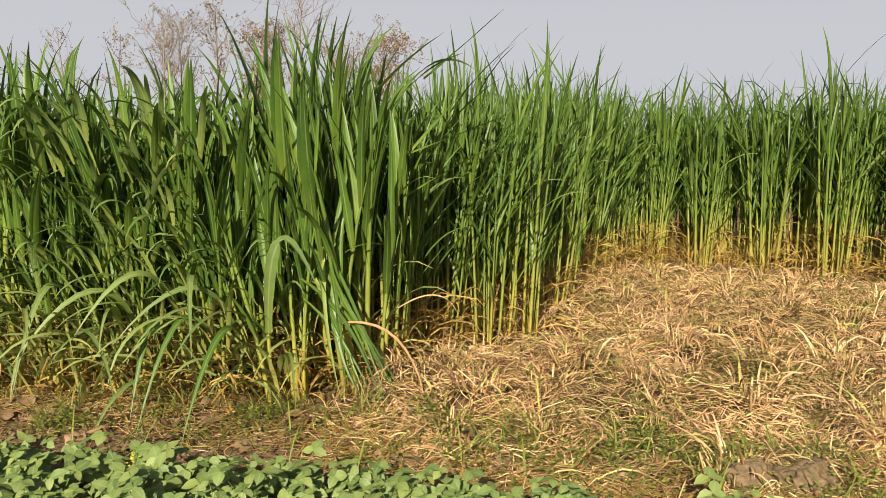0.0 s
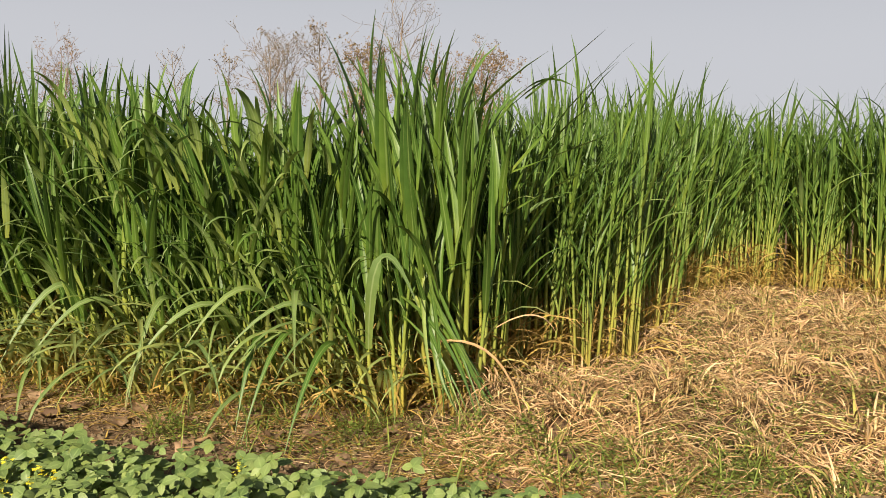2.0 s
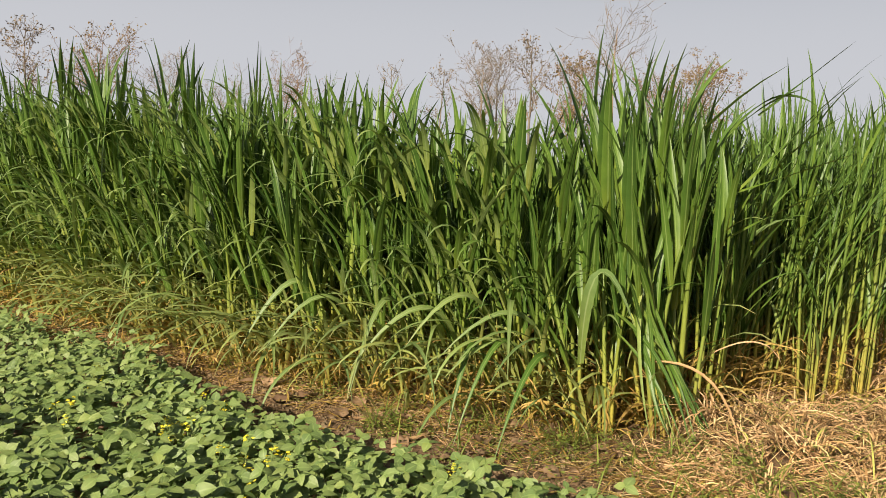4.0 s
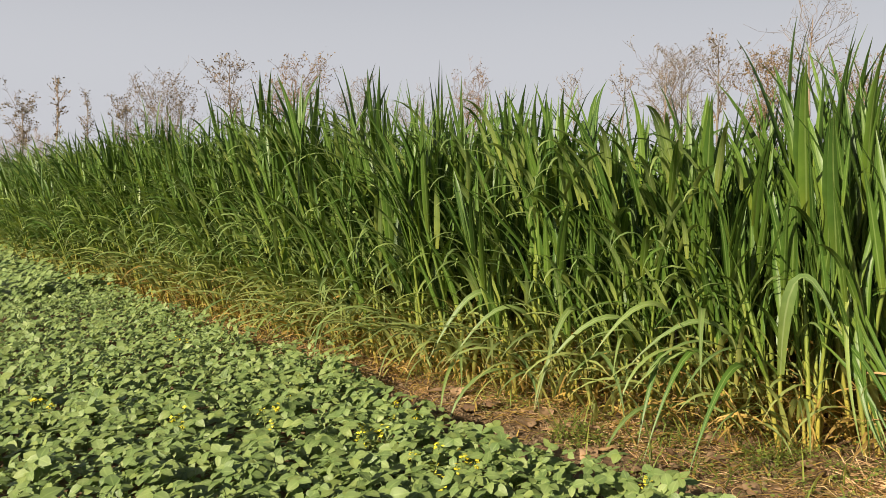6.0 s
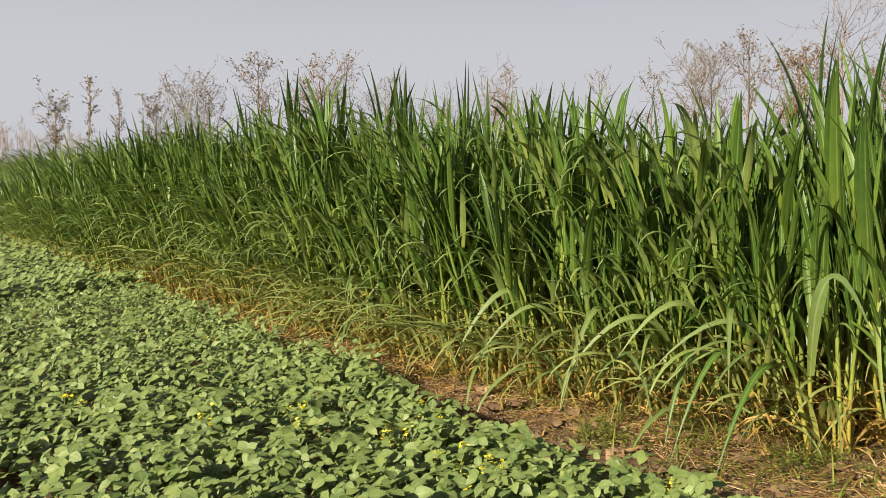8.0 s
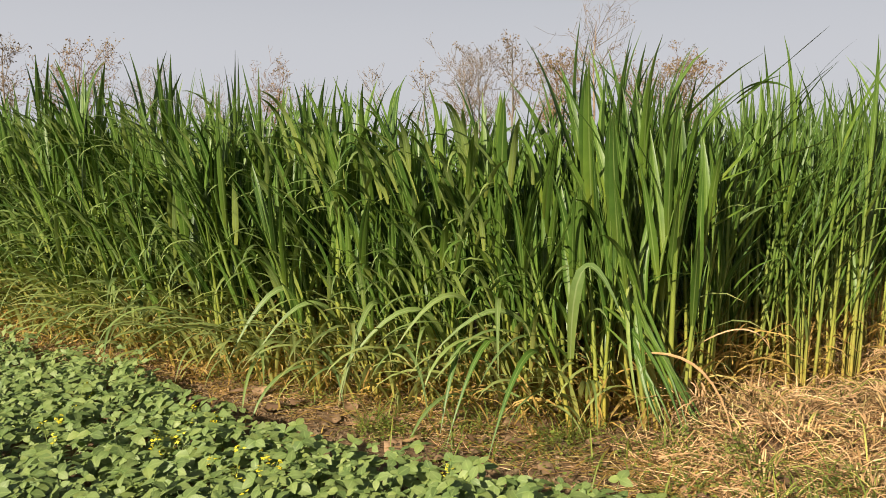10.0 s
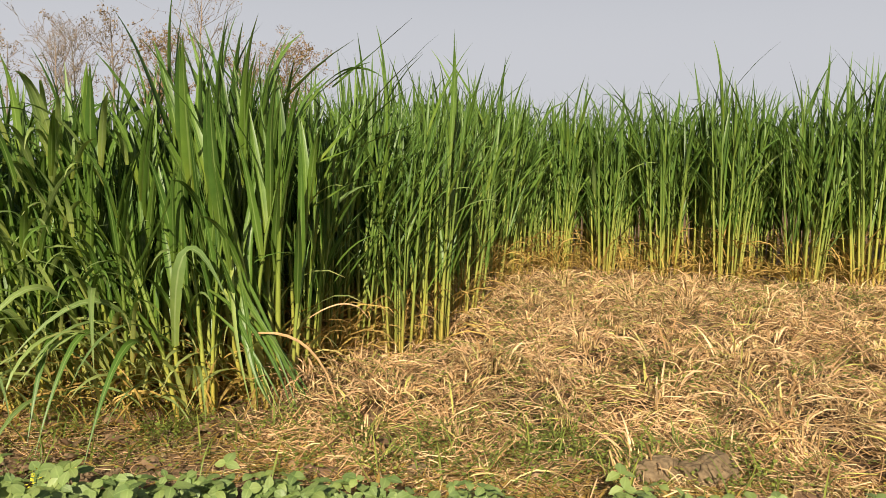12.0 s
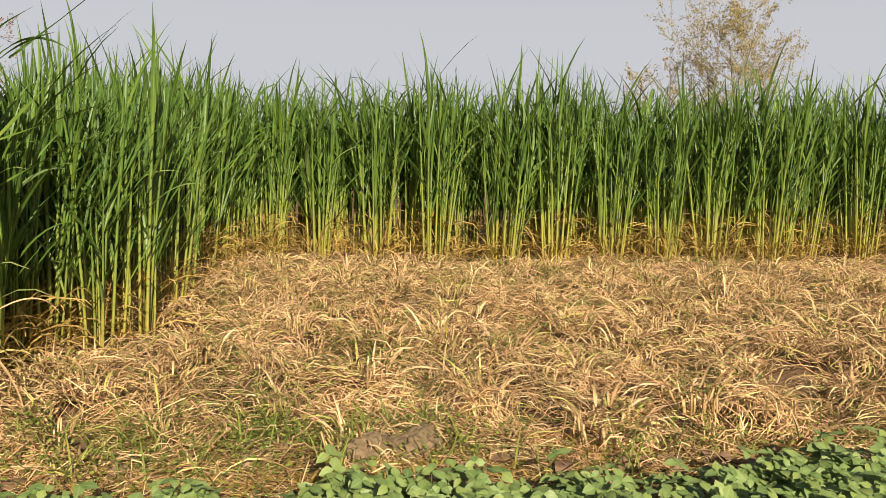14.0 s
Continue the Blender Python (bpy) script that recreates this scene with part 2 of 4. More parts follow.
def blade(length, width, lean, bend, power=1.6, n=7, fold=0.18, twist=0.0, blunt=0.0):
    """A grass blade from the origin, up and out along +x: lean and bend in degrees from the upright."""
    s = np.linspace(0, 1, n + 1)
    mid = (s[1:] + s[:-1]) / 2
    a = np.radians(lean + bend * mid ** power)
    x = np.concatenate(([0], np.cumsum(np.sin(a)))) * length / n
    z = np.concatenate(([0], np.cumsum(np.cos(a)))) * length / n
    w = width / 2 * np.clip(0.45 + 2.2 * s, 0, 1) * np.clip(1 - s ** 2.1 + blunt, 0.03, 1)
    tw = np.radians(twist) * s
    an = np.radians(lean + bend * s ** power)
    nx, nz = -np.cos(an), np.sin(an)
    left = np.stack([x + nx * np.sin(tw) * w, w * np.cos(tw), z + nz * np.sin(tw) * w], 1)
    right = np.stack([x - nx * np.sin(tw) * w, -w * np.cos(tw), z - nz * np.sin(tw) * w], 1)
    rib = np.stack([x - nx * w * fold * 2, 0 * s, z - nz * w * fold * 2], 1)
    v = np.stack([left, rib, right], 1).reshape(-1, 3)
    t = np.stack([np.stack([0 * s + c, s], 1) for c in (0, 0.5, 1)], 1).reshape(-1, 2)
    i = np.arange(n)[:, None] * 3
    f = np.concatenate([i + np.array([[0, 1, 4, 3]]), i + np.array([[1, 2, 5, 4]])])
    return v, f, t


def tube(points, radii, sides=6):
    """A tapered tube along points, v running along it, closed by its taper."""
    p, r = np.asarray(points, float), np.asarray(radii, float)
    d = np.gradient(p, axis=0)
    d /= np.linalg.norm(d, axis=1, keepdims=True) + 1e-9
    ref = np.array([0.0, 0, 1]) if abs(d[0, 2]) < 0.9 else np.array([1.0, 0, 0])
    e1 = np.cross(d, ref)
    e1 /= np.linalg.norm(e1, axis=1, keepdims=True) + 1e-9
    e2 = np.cross(d, e1)
    a = np.linspace(0, 2 * np.pi, sides, endpoint=False)
    v = (p[:, None] + r[:, None, None] * (np.cos(a)[None, :, None] * e1[:, None] + np.sin(a)[None, :, None] * e2[:, None])).reshape(-1, 3)
    n = len(p)
    s = np.linspace(0, 1, n)
    t = np.stack([np.tile(a / (2 * np.pi), n), np.repeat(s, sides)], 1)
    i, j = np.meshgrid(np.arange(n - 1), np.arange(sides), indexing="ij")
    j2 = (j + 1) % sides
    f = np.stack([i * sides + j, i * sides + j2, (i + 1) * sides + j2, (i + 1) * sides + j], -1).reshape(-1, 4)
    return v, f, t


def leaflet(length, width, droop=20, fold=0.2, n=4, point=1.0):
    """An oval leaflet from the origin along +x, folded along its midrib and drooping."""
    s = np.linspace(0, 1, n + 1)
    w = width / 2 * np.sin(np.pi * s ** 0.76) ** 0.66 * (1 - 0.15 * s)
    w[0], w[-1] = width * 0.04, width * 0.02
    a = np.radians(droop) * s
    x, z = length * np.sin(a + 1e-6) / (np.radians(droop) + 1e-6) if droop else length * s, -length * (1 - np.cos(a)) / (np.radians(droop) + 1e-6)
    v = np.stack([np.stack([x, k * w, z + abs(k) * fold * w], 1) for k in (1, 0, -1)], 1).reshape(-1, 3)
    t = np.stack([np.stack([0 * s + c, s], 1) for c in (0, 0.5, 1)], 1).reshape(-1, 2)
    i = np.arange(n)[:, None] * 3
    f = np.concatenate([i + np.array([[0, 1, 4, 3]]), i + np.array([[1, 2, 5, 4]])])
    return v, f, t


def part(name, mesh, parent, m=None, label=""):
    ob = new(name, mesh)
    ob.parent = parent
    if m is not None:
        ob.matrix_basis = m
    return tagged(ob, label) if label else ob


def inside(x, y, poly):
    odd = False
    for (x1, y1), (x2, y2) in zip(poly, poly[1:] + poly[:1]):
        if (y1 > y) != (y2 > y) and x < (x2 - x1) * (y - y1) / (y2 - y1) + x1:
            odd = not odd
    return odd


def along(line, step, start=0.0):
    """Points every `step` metres along a line of points, with the way's direction."""
    out, left = [], start
    for (x1, y1), (x2, y2) in zip(line, line[1:]):
        d = math.hypot(x2 - x1, y2 - y1)
        while left < d:
            out.append((x1 + (x2 - x1) * left / d, y1 + (y2 - y1) * left / d, (x2 - x1) / d, (y2 - y1) / d))
            left += step
        left -= d
    return out


def height(x, y):
    """The ground's height: slight swells and clods, flat far away."""
    near = math.exp(-((x * x + y * y) / 900.0))
    return near * (0.03 * noise.noise((x * 0.8, y * 0.8, 3)) + 0.018 * noise.noise((x * 3.1, y * 3.1, 7)) + 0.014 * noise.noise((x * 7, y * 7, 1)))


# ---------- the plan ----------
FRONT = [(-0.75, 5.15), (-2.3, 5.28), (-3.75, 5.65), (-5.5, 6.25), (-7.1, 6.8), (-8.9, 7.4), (-12.8, 8.6), (-16.6, 10.1), (-21.5, 12.1), (-25.5, 13.8)]
SIDE = [(-0.62, 5.35), (-0.25, 6.1), (0.25, 7.2), (0.75, 8.5), (1.3, 9.7), (2.0, 11.0), (2.6, 11.95)]
BACK = [(2.6, 11.7), (4.15, 11.0), (5.9, 10.0), (8.1, 9.4), (10.8, 8.95), (14.8, 8.1)]
CROP_EDGE = [(6.0, 1.5), (3.3, 2.62), (2.55, 2.66), (1.9, 2.88), (1.3, 3.12), (0.75, 3.3), (0.2, 3.36), (-0.2, 3.5), (-0.7, 3.66), (-1.14, 3.58), (-1.45, 3.58),
             (-1.75, 3.7), (-2.2, 3.8), (-3.0, 4.12), (-3.3, 4.3), (-3.85, 4.85), (-5.5, 5.35), (-8.8, 6.75), (-14.5, 9.0), (-23.6, 12.9), (-26.3, 14.1), (-27.0, 16.0), (-58.0, 45.0)]
CROP = CROP_EDGE + [(-75.0, 15.0), (-40.0, -12.0), (-6.0, -3.0), (6.0, -3.0)]
CUTFIELD = [(-0.6, 4.45), (0.1, 3.95), (0.85, 3.66), (1.25, 3.62), (1.75, 3.5), (1.9, 3.36), (2.4, 3.14), (3.3, 2.85), (6.0, 1.9), (10.5, 1.8), (14.8, 8.0), (10.8, 8.85), (5.9, 9.9), (2.6, 11.6), (1.2, 9.6), (-0.1, 6.2)]


# ---------- ground ----------
def build_ground():
    far = np.geomspace(0.1, 1600, 30)
    xs = np.concatenate([-8 - far[::-1], np.linspace(-8, 6, 200), 6 + far])
    ys = np.concatenate([2.2 - far[::-1], np.linspace(2.2, 9.5, 110), 9.5 + far])
    n, k = len(xs), len(ys)
    v = np.array([(x, y, height(x, y)) for y in ys for x in xs])
    i, j = np.meshgrid(np.arange(k - 1), np.arange(n - 1), indexing="ij")
    a = (i * n + j).ravel()
    f = np.stack([a, a + 1, a + n + 1, a + n], 1)
    tagged(new("ground", Geo().add(v, f, v[:, :2]).mesh("ground", SOIL)), "brown crumbly soil of a farm field", "ground", kind="structure")


build_ground()

rng = random.Random(7)
R = rng.uniform


# ---------- tall fodder grass ----------
BLADES = [blade(R(0.5, 0.85), R(0.034, 0.054), R(3, 16), R(0, 20), R(1.6, 3.2), 7, R(0.12, 0.25), R(-50, 50)) for _ in range(10)]     # upright
BLADES += [blade(R(0.65, 0.95), R(0.046, 0.066), R(14, 30), R(20, 75), R(1.3, 2.2), 7, R(0.1, 0.22), R(-50, 50)) for _ in range(6)]     # slanting
BLADES += [blade(R(0.6, 0.95), R(0.04, 0.058), R(16, 42), R(65, 125), R(1.2, 2.4), 9, R(0.08, 0.2), R(-40, 40)) for _ in range(8)]      # arching out, tip hanging
BLADES += [blade(R(0.65, 0.95), R(0.026, 0.04), R(14, 36), R(-4, 30), R(1.2, 2.5), 6, R(0.1, 0.22), R(-60, 60)) for _ in range(10)]     # slanting, straight and narrow
BLADES += [blade(R(0.75, 1.05), R(0.06, 0.086), R(4, 16), R(4, 55), R(1.8, 3.2), 8, R(0.12, 0.22), R(-35, 35)) for _ in range(8)]         # broad, at the corner
BLADES += [blade(R(0.5, 0.8), R(0.03, 0.046), R(2, 13), R(0, 24), R(1.4, 2.6), 6, R(0.1, 0.22), R(-60, 60)) for _ in range(8)]           # short spikes of the crown
TILLERS = [blade(R(0.6, 1.0), R(0.03, 0.044), R(15, 38), R(60, 135), R(1.0, 1.9), 8, R(0.08, 0.2), R(-50, 50)) for _ in range(8)]
DRIES = [blade(R(0.3, 0.6), R(0.012, 0.024), R(15, 60), R(40, 130), R(0.7, 1.8), 4, 0.2, R(-90, 90)) for _ in range(10)]
BLADE_MESHES = [Geo().add(*b).mesh("leaf", BLADE) for b in BLADES]
TILLER_MESHES = [Geo().add(*b).mesh("tiller_leaf", TILLER) for b in TILLERS]


OUT = -math.pi / 2                                         # a clump's own bearing out of the field


def leaf_number(kind, top):
    q = rng.random()
    if kind == "leafy":
        if top:
            return rng.randrange(10) if q < 0.42 else 42 + rng.randrange(8) if q < 0.85 else 10 + rng.randrange(6) if q < 0.88 else 24 + rng.randrange(10)
        return 16 + rng.randrange(8) if q < 0.74 else 10 + rng.randrange(6) if q < 0.84 else rng.randrange(10) if q < 0.9 else 24 + rng.randrange(10)
    if kind == "broad":
        if top:
            return 34 + rng.randrange(8) if q < 0.66 else 42 + rng.randrange(8)
        return 34 + rng.randrange(8) if q < 0.5 else 10 + rng.randrange(6) if q < 0.68 else 16 + rng.randrange(8) if q < 0.88 else 24 + rng.randrange(10)
    if top:
        return 42 + rng.randrange(8) if q < 0.7 else rng.randrange(10) if q < 0.8 else 24 + rng.randrange(10)
    return 24 + rng.randrange(10) if q < 0.72 else rng.randrange(10) if q < 0.9 else 16 + rng.randrange(8)


def stalk_plan(kind):
    """One stalk: its stem's points and radii, and for each leaf the number of its blade and its pose."""
    tall = R(1.38, 1.7) if kind == "upright" else R(1.27, 1.46)
    sway, bearing = (R(0, 0.1), R(0, 6.28)) if kind == "upright" else (R(0.03, 0.24), OUT + rng.gauss(0, 0.5))
    pts = [(sway * (k / 5) ** 2 * math.cos(bearing), sway * (k / 5) ** 2 * math.sin(bearing), tall * k / 5) for k in range(6)]
    r0 = R(0.0085, 0.0135) if kind == "upright" else R(0.011, 0.0165) if kind == "leafy" else R(0.012, 0.019)
    radii = [r0, r0, r0 * 0.95, r0 * 0.88, r0 * 0.75, r0 * 0.35]
    leaves, az, z = [], R(0, 6.28), {"leafy": 0.3, "broad": 0.45, "upright": 0.45}[kind] + R(0, 0.15)
    while z < tall:
        q = z / tall * 5
        i = min(int(q), 4)
        base = Vector(pts[i]).lerp(Vector(pts[i + 1]), q - i)
        top = z > tall - (0.28 if kind == "leafy" else 0.38)
        number = leaf_number(kind, top)
        size = R(0.82, 1.05) * (0.78 if z < 0.7 else 0.72 if z > tall - 0.12 else 1.0)
        bearing = OUT + rng.gauss(0, 0.8) if kind == "leafy" and 16 <= number < 24 else az
        leaves.append((number, Matrix.Translation(base) @ turn(bearing) @ Matrix.Diagonal((size, size * R(0.8, 1.12), size, 1))))
        az += math.pi + R(-0.6, 0.6)
        z += R(0.07, 0.11) if top else R(0.1, 0.17) if kind != "upright" else R(0.14, 0.24) if z < 0.95 else R(0.1, 0.16)
    return pts, radii, leaves


STALKS = {k: [stalk_plan(k) for _ in range(9)] for k in ("leafy", "broad", "upright")}
STEM_MESHES = {k: [Geo().add(*tube(p, r, 6)).mesh("stalk", STEM) for p, r, _ in v] for k, v in STALKS.items()}


def joined(leaves):
    g = Geo()
    for number, m in leaves:
        # most arching leaves take the paler colour that holds their sheen
        g.put(BLADES[number], m, 1 if 16 <= number < 24 and rng.random() < 0.7 else 0)
    return g


LEAF_MESHES = {k: [joined(lv).mesh("leaves", BLADE, PALE_SHEEN) for _, _, lv in v] for k, v in STALKS.items()}


def clump_poses(count, spread, splay, lean, lean_to, spin=3.14):
    out = []
    for _ in range(count):
        a, d = R(0, 6.28), spread * math.sqrt(R(0, 1))
        s = R(0.86, 1.06)
        m = Matrix.Translation((d * math.cos(a), d * math.sin(a), 0)) @ turn(0, lean * R(0.5, 1.3), lean_to) @ turn(R(-spin, spin), splay * d / spread * R(0.4, 1.2), a)
        out.append(m @ Matrix.Diagonal((s, s, s, 1)))
    return out


def dry_base(count, spread):
    g = Geo()
    for _ in range(count):
        a, d = R(0, 6.28), spread * R(0.2, 1.0)
        g.put(rng.choice(DRIES), Matrix.Translation((d * math.cos(a), d * math.sin(a), R(0, 1) ** 1.5 * 0.42)) @ turn(a + R(-0.9, 0.9)) @ Matrix.Scale(R(0.6, 1.15), 4))
    return g.mesh("withered_foliage", DRY)


def grass_clump(kind, count, spread, splay, lean, single_leaves, tillers, label, lean_to=OUT):
    """A clump: an Empty with a part for each stalk, whose leaves hang on it, tillers round the foot and dry leaves below."""
    top = tagged(new("grass_clump"), label, "tall grass", "tall grass at the field edge")
    for m in clump_poses(count, spread, splay, lean, lean_to, 0.6 if kind == "leafy" else 3.14):
        i = rng.randrange(9)
        stalk = part("stalk", STEM_MESHES[kind][i], top, m)
        if single_leaves:
            for number, lm in STALKS[kind][i][2]:
                part("leaf", BLADE_MESHES[number], stalk, lm)
        else:
            tagged(part("foliage", LEAF_MESHES[kind][i], stalk), kind="stuff")
    if tillers:
        for _ in range(tillers):
            a = R(-2.9, -0.25)
            part("tiller_leaf", rng.choice(TILLER_MESHES), top, Matrix.Translation((spread * R(0.3, 1.1) * math.cos(a), spread * R(0.5, 1.2) * math.sin(a), R(0.0, 0.25))) @ turn(a + R(-0.7, 0.7)))
    tagged(part("withered_foliage", dry_base(64 if kind == "upright" else 34, spread * 1.1), top), "withered yellow leaves at the foot", kind="stuff")
    return top


LEAFY_LABEL = "tall green fodder grass with broad arching leaves"
UPRIGHT_LABEL = "tall upright green fodder grass with yellow-green stalks"


def stand(proto, x, y, rot, size):
    m = Matrix.Translation((x, y, height(x, y) - 0.01)) @ Matrix.Rotation(rot, 4, "Z") @ Matrix.Diagonal((size, size, size * R(0.95, 1.05), 1))
    if not proto.get("placed"):
        proto["placed"] = 1
        proto.matrix_basis = m
        return proto
    return copy_thing(proto, m)


def taller(x):
    return 1.0 + 0.14 * min(max((-2.0 - x) / 3.5, 0), 1)


hero = [grass_clump("broad", 11, 0.2, 9, 5, True, 4, LEAFY_LABEL, -2.5) for _ in range(3)]
broad = [grass_clump("broad", 10, 0.24, 10, 8, False, 6, LEAFY_LABEL, -2.1) for _ in range(4)]
leafy = [grass_clump("leafy", 12, 0.26, 11, 10, False, 9, LEAFY_LABEL) for _ in range(5)]
upright = [grass_clump("upright", 14, 0.19, 10, 2, False, 0, UPRIGHT_LABEL) for _ in range(6)]

# the corner nearest to the camera, taller than the rest
for i, (x, y, s) in enumerate([(-0.92, 5.12, 0.86), (-0.5, 5.3, 1.06), (-1.4, 5.25, 0.88), (-1.9, 5.3, 0.9), (-0.7, 5.6, 1.1), (-2.4, 5.32, 0.94), (-0.35, 5.75, 1.06), (-1.2, 5.65, 0.94)]):
    stand(hero[i % 3], x, y, R(-0.5, 0.5), s)
for k, (x, y, dx, dy) in enumerate(along(FRONT, 0.46, 2.1)):
    if x > -10.5:
        stand(broad[k % 4] if x > -4.0 or (x > -6 and k % 2) else leafy[k % 5], x + R(-0.08, 0.08), y + R(-0.06, 0.1), R(-0.6, 0.6), R(0.95, 1.05) * taller(x))
for k, (x, y, dx, dy) in enumerate(along(FRONT, 0.5, 0.9)):
    if x > -9:
        stand(broad[(k + 1) % 4] if x > -3.5 else leafy[(k + 2) % 5], x + 0.38 * 0.4 + R(-0.1, 0.1), y + 0.45 + R(-0.1, 0.1), R(-0.9, 0.9), R(0.98, 1.08) * taller(x))
for k, (x, y, dx, dy) in enumerate(along(SIDE, 0.44, 0.4)):
    stand(upright[k % 6], x + R(-0.08, 0.08), y + R(-0.1, 0.1), R(0, 6.28), R(0.97, 1.06) + 0.03 * max(0, y - 7))
for x, y, s in [(0.66, 6.95, 1.0), (0.35, 6.55, 0.9), (1.05, 8.0, 0.98)]:
    stand(upright[rng.randrange(6)], x, y, R(0, 6.28), s)
for k, (x, y, dx, dy) in enumerate(along(SIDE, 0.5, 0.2)):
    stand(upright[(k + 3) % 6], x - 0.45 + R(-0.1, 0.1), y + 0.15, R(0, 6.28), R(0.98, 1.05) + 0.03 * max(0, y - 7))
for k, (x, y, dx, dy) in enumerate(along(BACK, 0.8, 0.2)):
    stand(upright[(k * 5 + 1) % 6], x + R(-0.12, 0.12), y + R(-0.15, 0.15), R(0, 6.28), R(1.16, 1.25))
for k, (x, y, dx, dy) in enumerate(along(BACK, 0.66, 0.45)):
    stand(upright[(k * 5 + 3) % 6], x + R(-0.12, 0.12), y + 0.85 + R(-0.1, 0.1), R(0, 6.28), R(1.17, 1.25))


def arc_leaf(a, b, c, width, twist=0.0, n=10):
    """A leaf from a, bending by b, to its tip at c; folded along the rib."""
    a, b, c = (np.array(p, float) for p in (a, b, c))
    k = np.linspace(0, 1, n + 1)[:, None]
    mid = (1 - k) ** 2 * a + 2 * k * (1 - k) * b + k * k * c
    way = np.gradient(mid, axis=0)
    way /= np.linalg.norm(way, axis=1, keepdims=True)
    side = np.cross(way, np.array([0.25, -0.55, 0.8]))
    side /= np.linalg.norm(side, axis=1, keepdims=True)
    face = np.cross(side, way)
    r = np.radians(twist) * k
    side, face = side * np.cos(r) + face * np.sin(r), face * np.cos(r) - side * np.sin(r)
    w = width / 2 * np.clip(0.5 + 2 * k, 0, 1) * np.clip(1 - k ** 2.2, 0.03, 1)
    v = np.stack([mid + side * w, mid - face * w * 0.3, mid - side * w], 1).reshape(-1, 3)
    t = np.stack([np.concatenate([0 * k + u, k], 1) for u in (0, 0.5, 1)], 1).reshape(-1, 2)
    i = np.arange(n)[:, None] * 3
    return v, np.concatenate([i + np.array([[0, 1, 4, 3]]), i + np.array([[1, 2, 5, 4]])]), t


def corner_leaf(a, b, c, width, mat, label="", twist=0.0):
    part("hanging_leaf", Geo().add(*arc_leaf(a, b, c, width, twist)).mesh("hanging_leaf", mat), corner, None, label)


corner = tagged(new("grass_clump"), "bent and fallen grass leaves at the field corner", "tall grass", "tall grass at the field edge")
corner_leaf((-0.99, 4.86, 0.45), (-0.97, 4.76, 1.42), (-0.67, 4.68, 0.72), 0.075, PALE_SHEEN)
for k in range(15):                                        # a sheaf fallen over to the straw
    q = k / 14
    corner_leaf((-0.76 + R(-0.08, 0.12), 4.98 + R(-0.1, 0.1), R(0.6, 1.0)), (-0.66 + R(-0.05, 0.08) + 0.2 * q, 4.84 + R(-0.05, 0.08), R(0.38, 0.62)), (-0.52 + 0.32 * q + R(-0.04, 0.04), 4.72 + R(-0.06, 0.12), R(0.02, 0.12)),
                R(0.02, 0.033), PALE_SHEEN if k % 6 == 0 else BLADE, "", R(-70, 70))
corner_leaf((-0.6, 4.9, 0.5), (-0.16, 4.72, 0.62), (-0.07, 4.68, 0.04), 0.024, STRAW, "withered straw-coloured leaf")
corner_leaf((-0.3, 5.3, 0.5), (0.0, 5.1, 0.75), (0.1, 5.0, 0.55), 0.022, STRAW, "withered straw-coloured leaf")
for x, z, ex, ez, sag in ((-0.12, 1.95, 0.37, 2.37, 0.0), (-0.35, 1.75, 0.12, 2.1, 0.12), (-0.3, 1.8, 0.2, 2.0, 0.3), (-0.3, 1.45, 0.45, 1.75, 0.0), (-0.2, 1.5, 0.3, 2.05, 0.02), (-0.25, 1.2, 0.35, 1.55, 0.03)):
    corner_leaf((x, 5.45, z), ((x + ex) / 2, 5.42, (z + ez) / 2 + sag), (ex, 5.36, ez), 0.036, BLADE, "", R(70, 110))
# long leaves that lean out of the edge and come down beside the crop
for (x, y, z), (ex, ey, ez), rise in (((-1.35, 5.0, 0.25), (-1.55, 4.25, 0.03), 0.75), ((-1.12, 5.0, 0.25), (-1.28, 4.12, 0.03), 0.65), ((-1.2, 5.05, 0.35), (-1.75, 4.5, 0.45), 0.6), ((-1.3, 5.0, 0.3), (-1.75, 4.55, 0.3), 0.5),
                                      ((-1.55, 5.1, 0.4), (-1.95, 4.5, 0.5), 0.65), ((-1.8, 5.1, 0.35), (-2.35, 4.6, 0.3), 0.7), ((-2.2, 5.15, 0.4), (-2.3, 4.5, 0.15), 0.75), ((-1.6, 5.05, 0.2), (-1.65, 4.45, 0.05), 0.7),
                                      ((-2.6, 5.2, 0.4), (-3.05, 4.75, 0.3), 0.6), ((-2.9, 5.3, 0.5), (-3.3, 4.85, 0.25), 0.6), ((-1.45, 5.1, 0.5), (-1.3, 4.4, 0.4), 0.65)):
    corner_leaf((x, y, z), ((x + ex) / 2 + 0.3 * (x - ex), (y + ey) / 2, max(z, ez) + rise), (ex, ey, ez), R(0.048, 0.062), PALE_SHEEN if ez > 0.1 else BLADE, "", R(-20, 20))


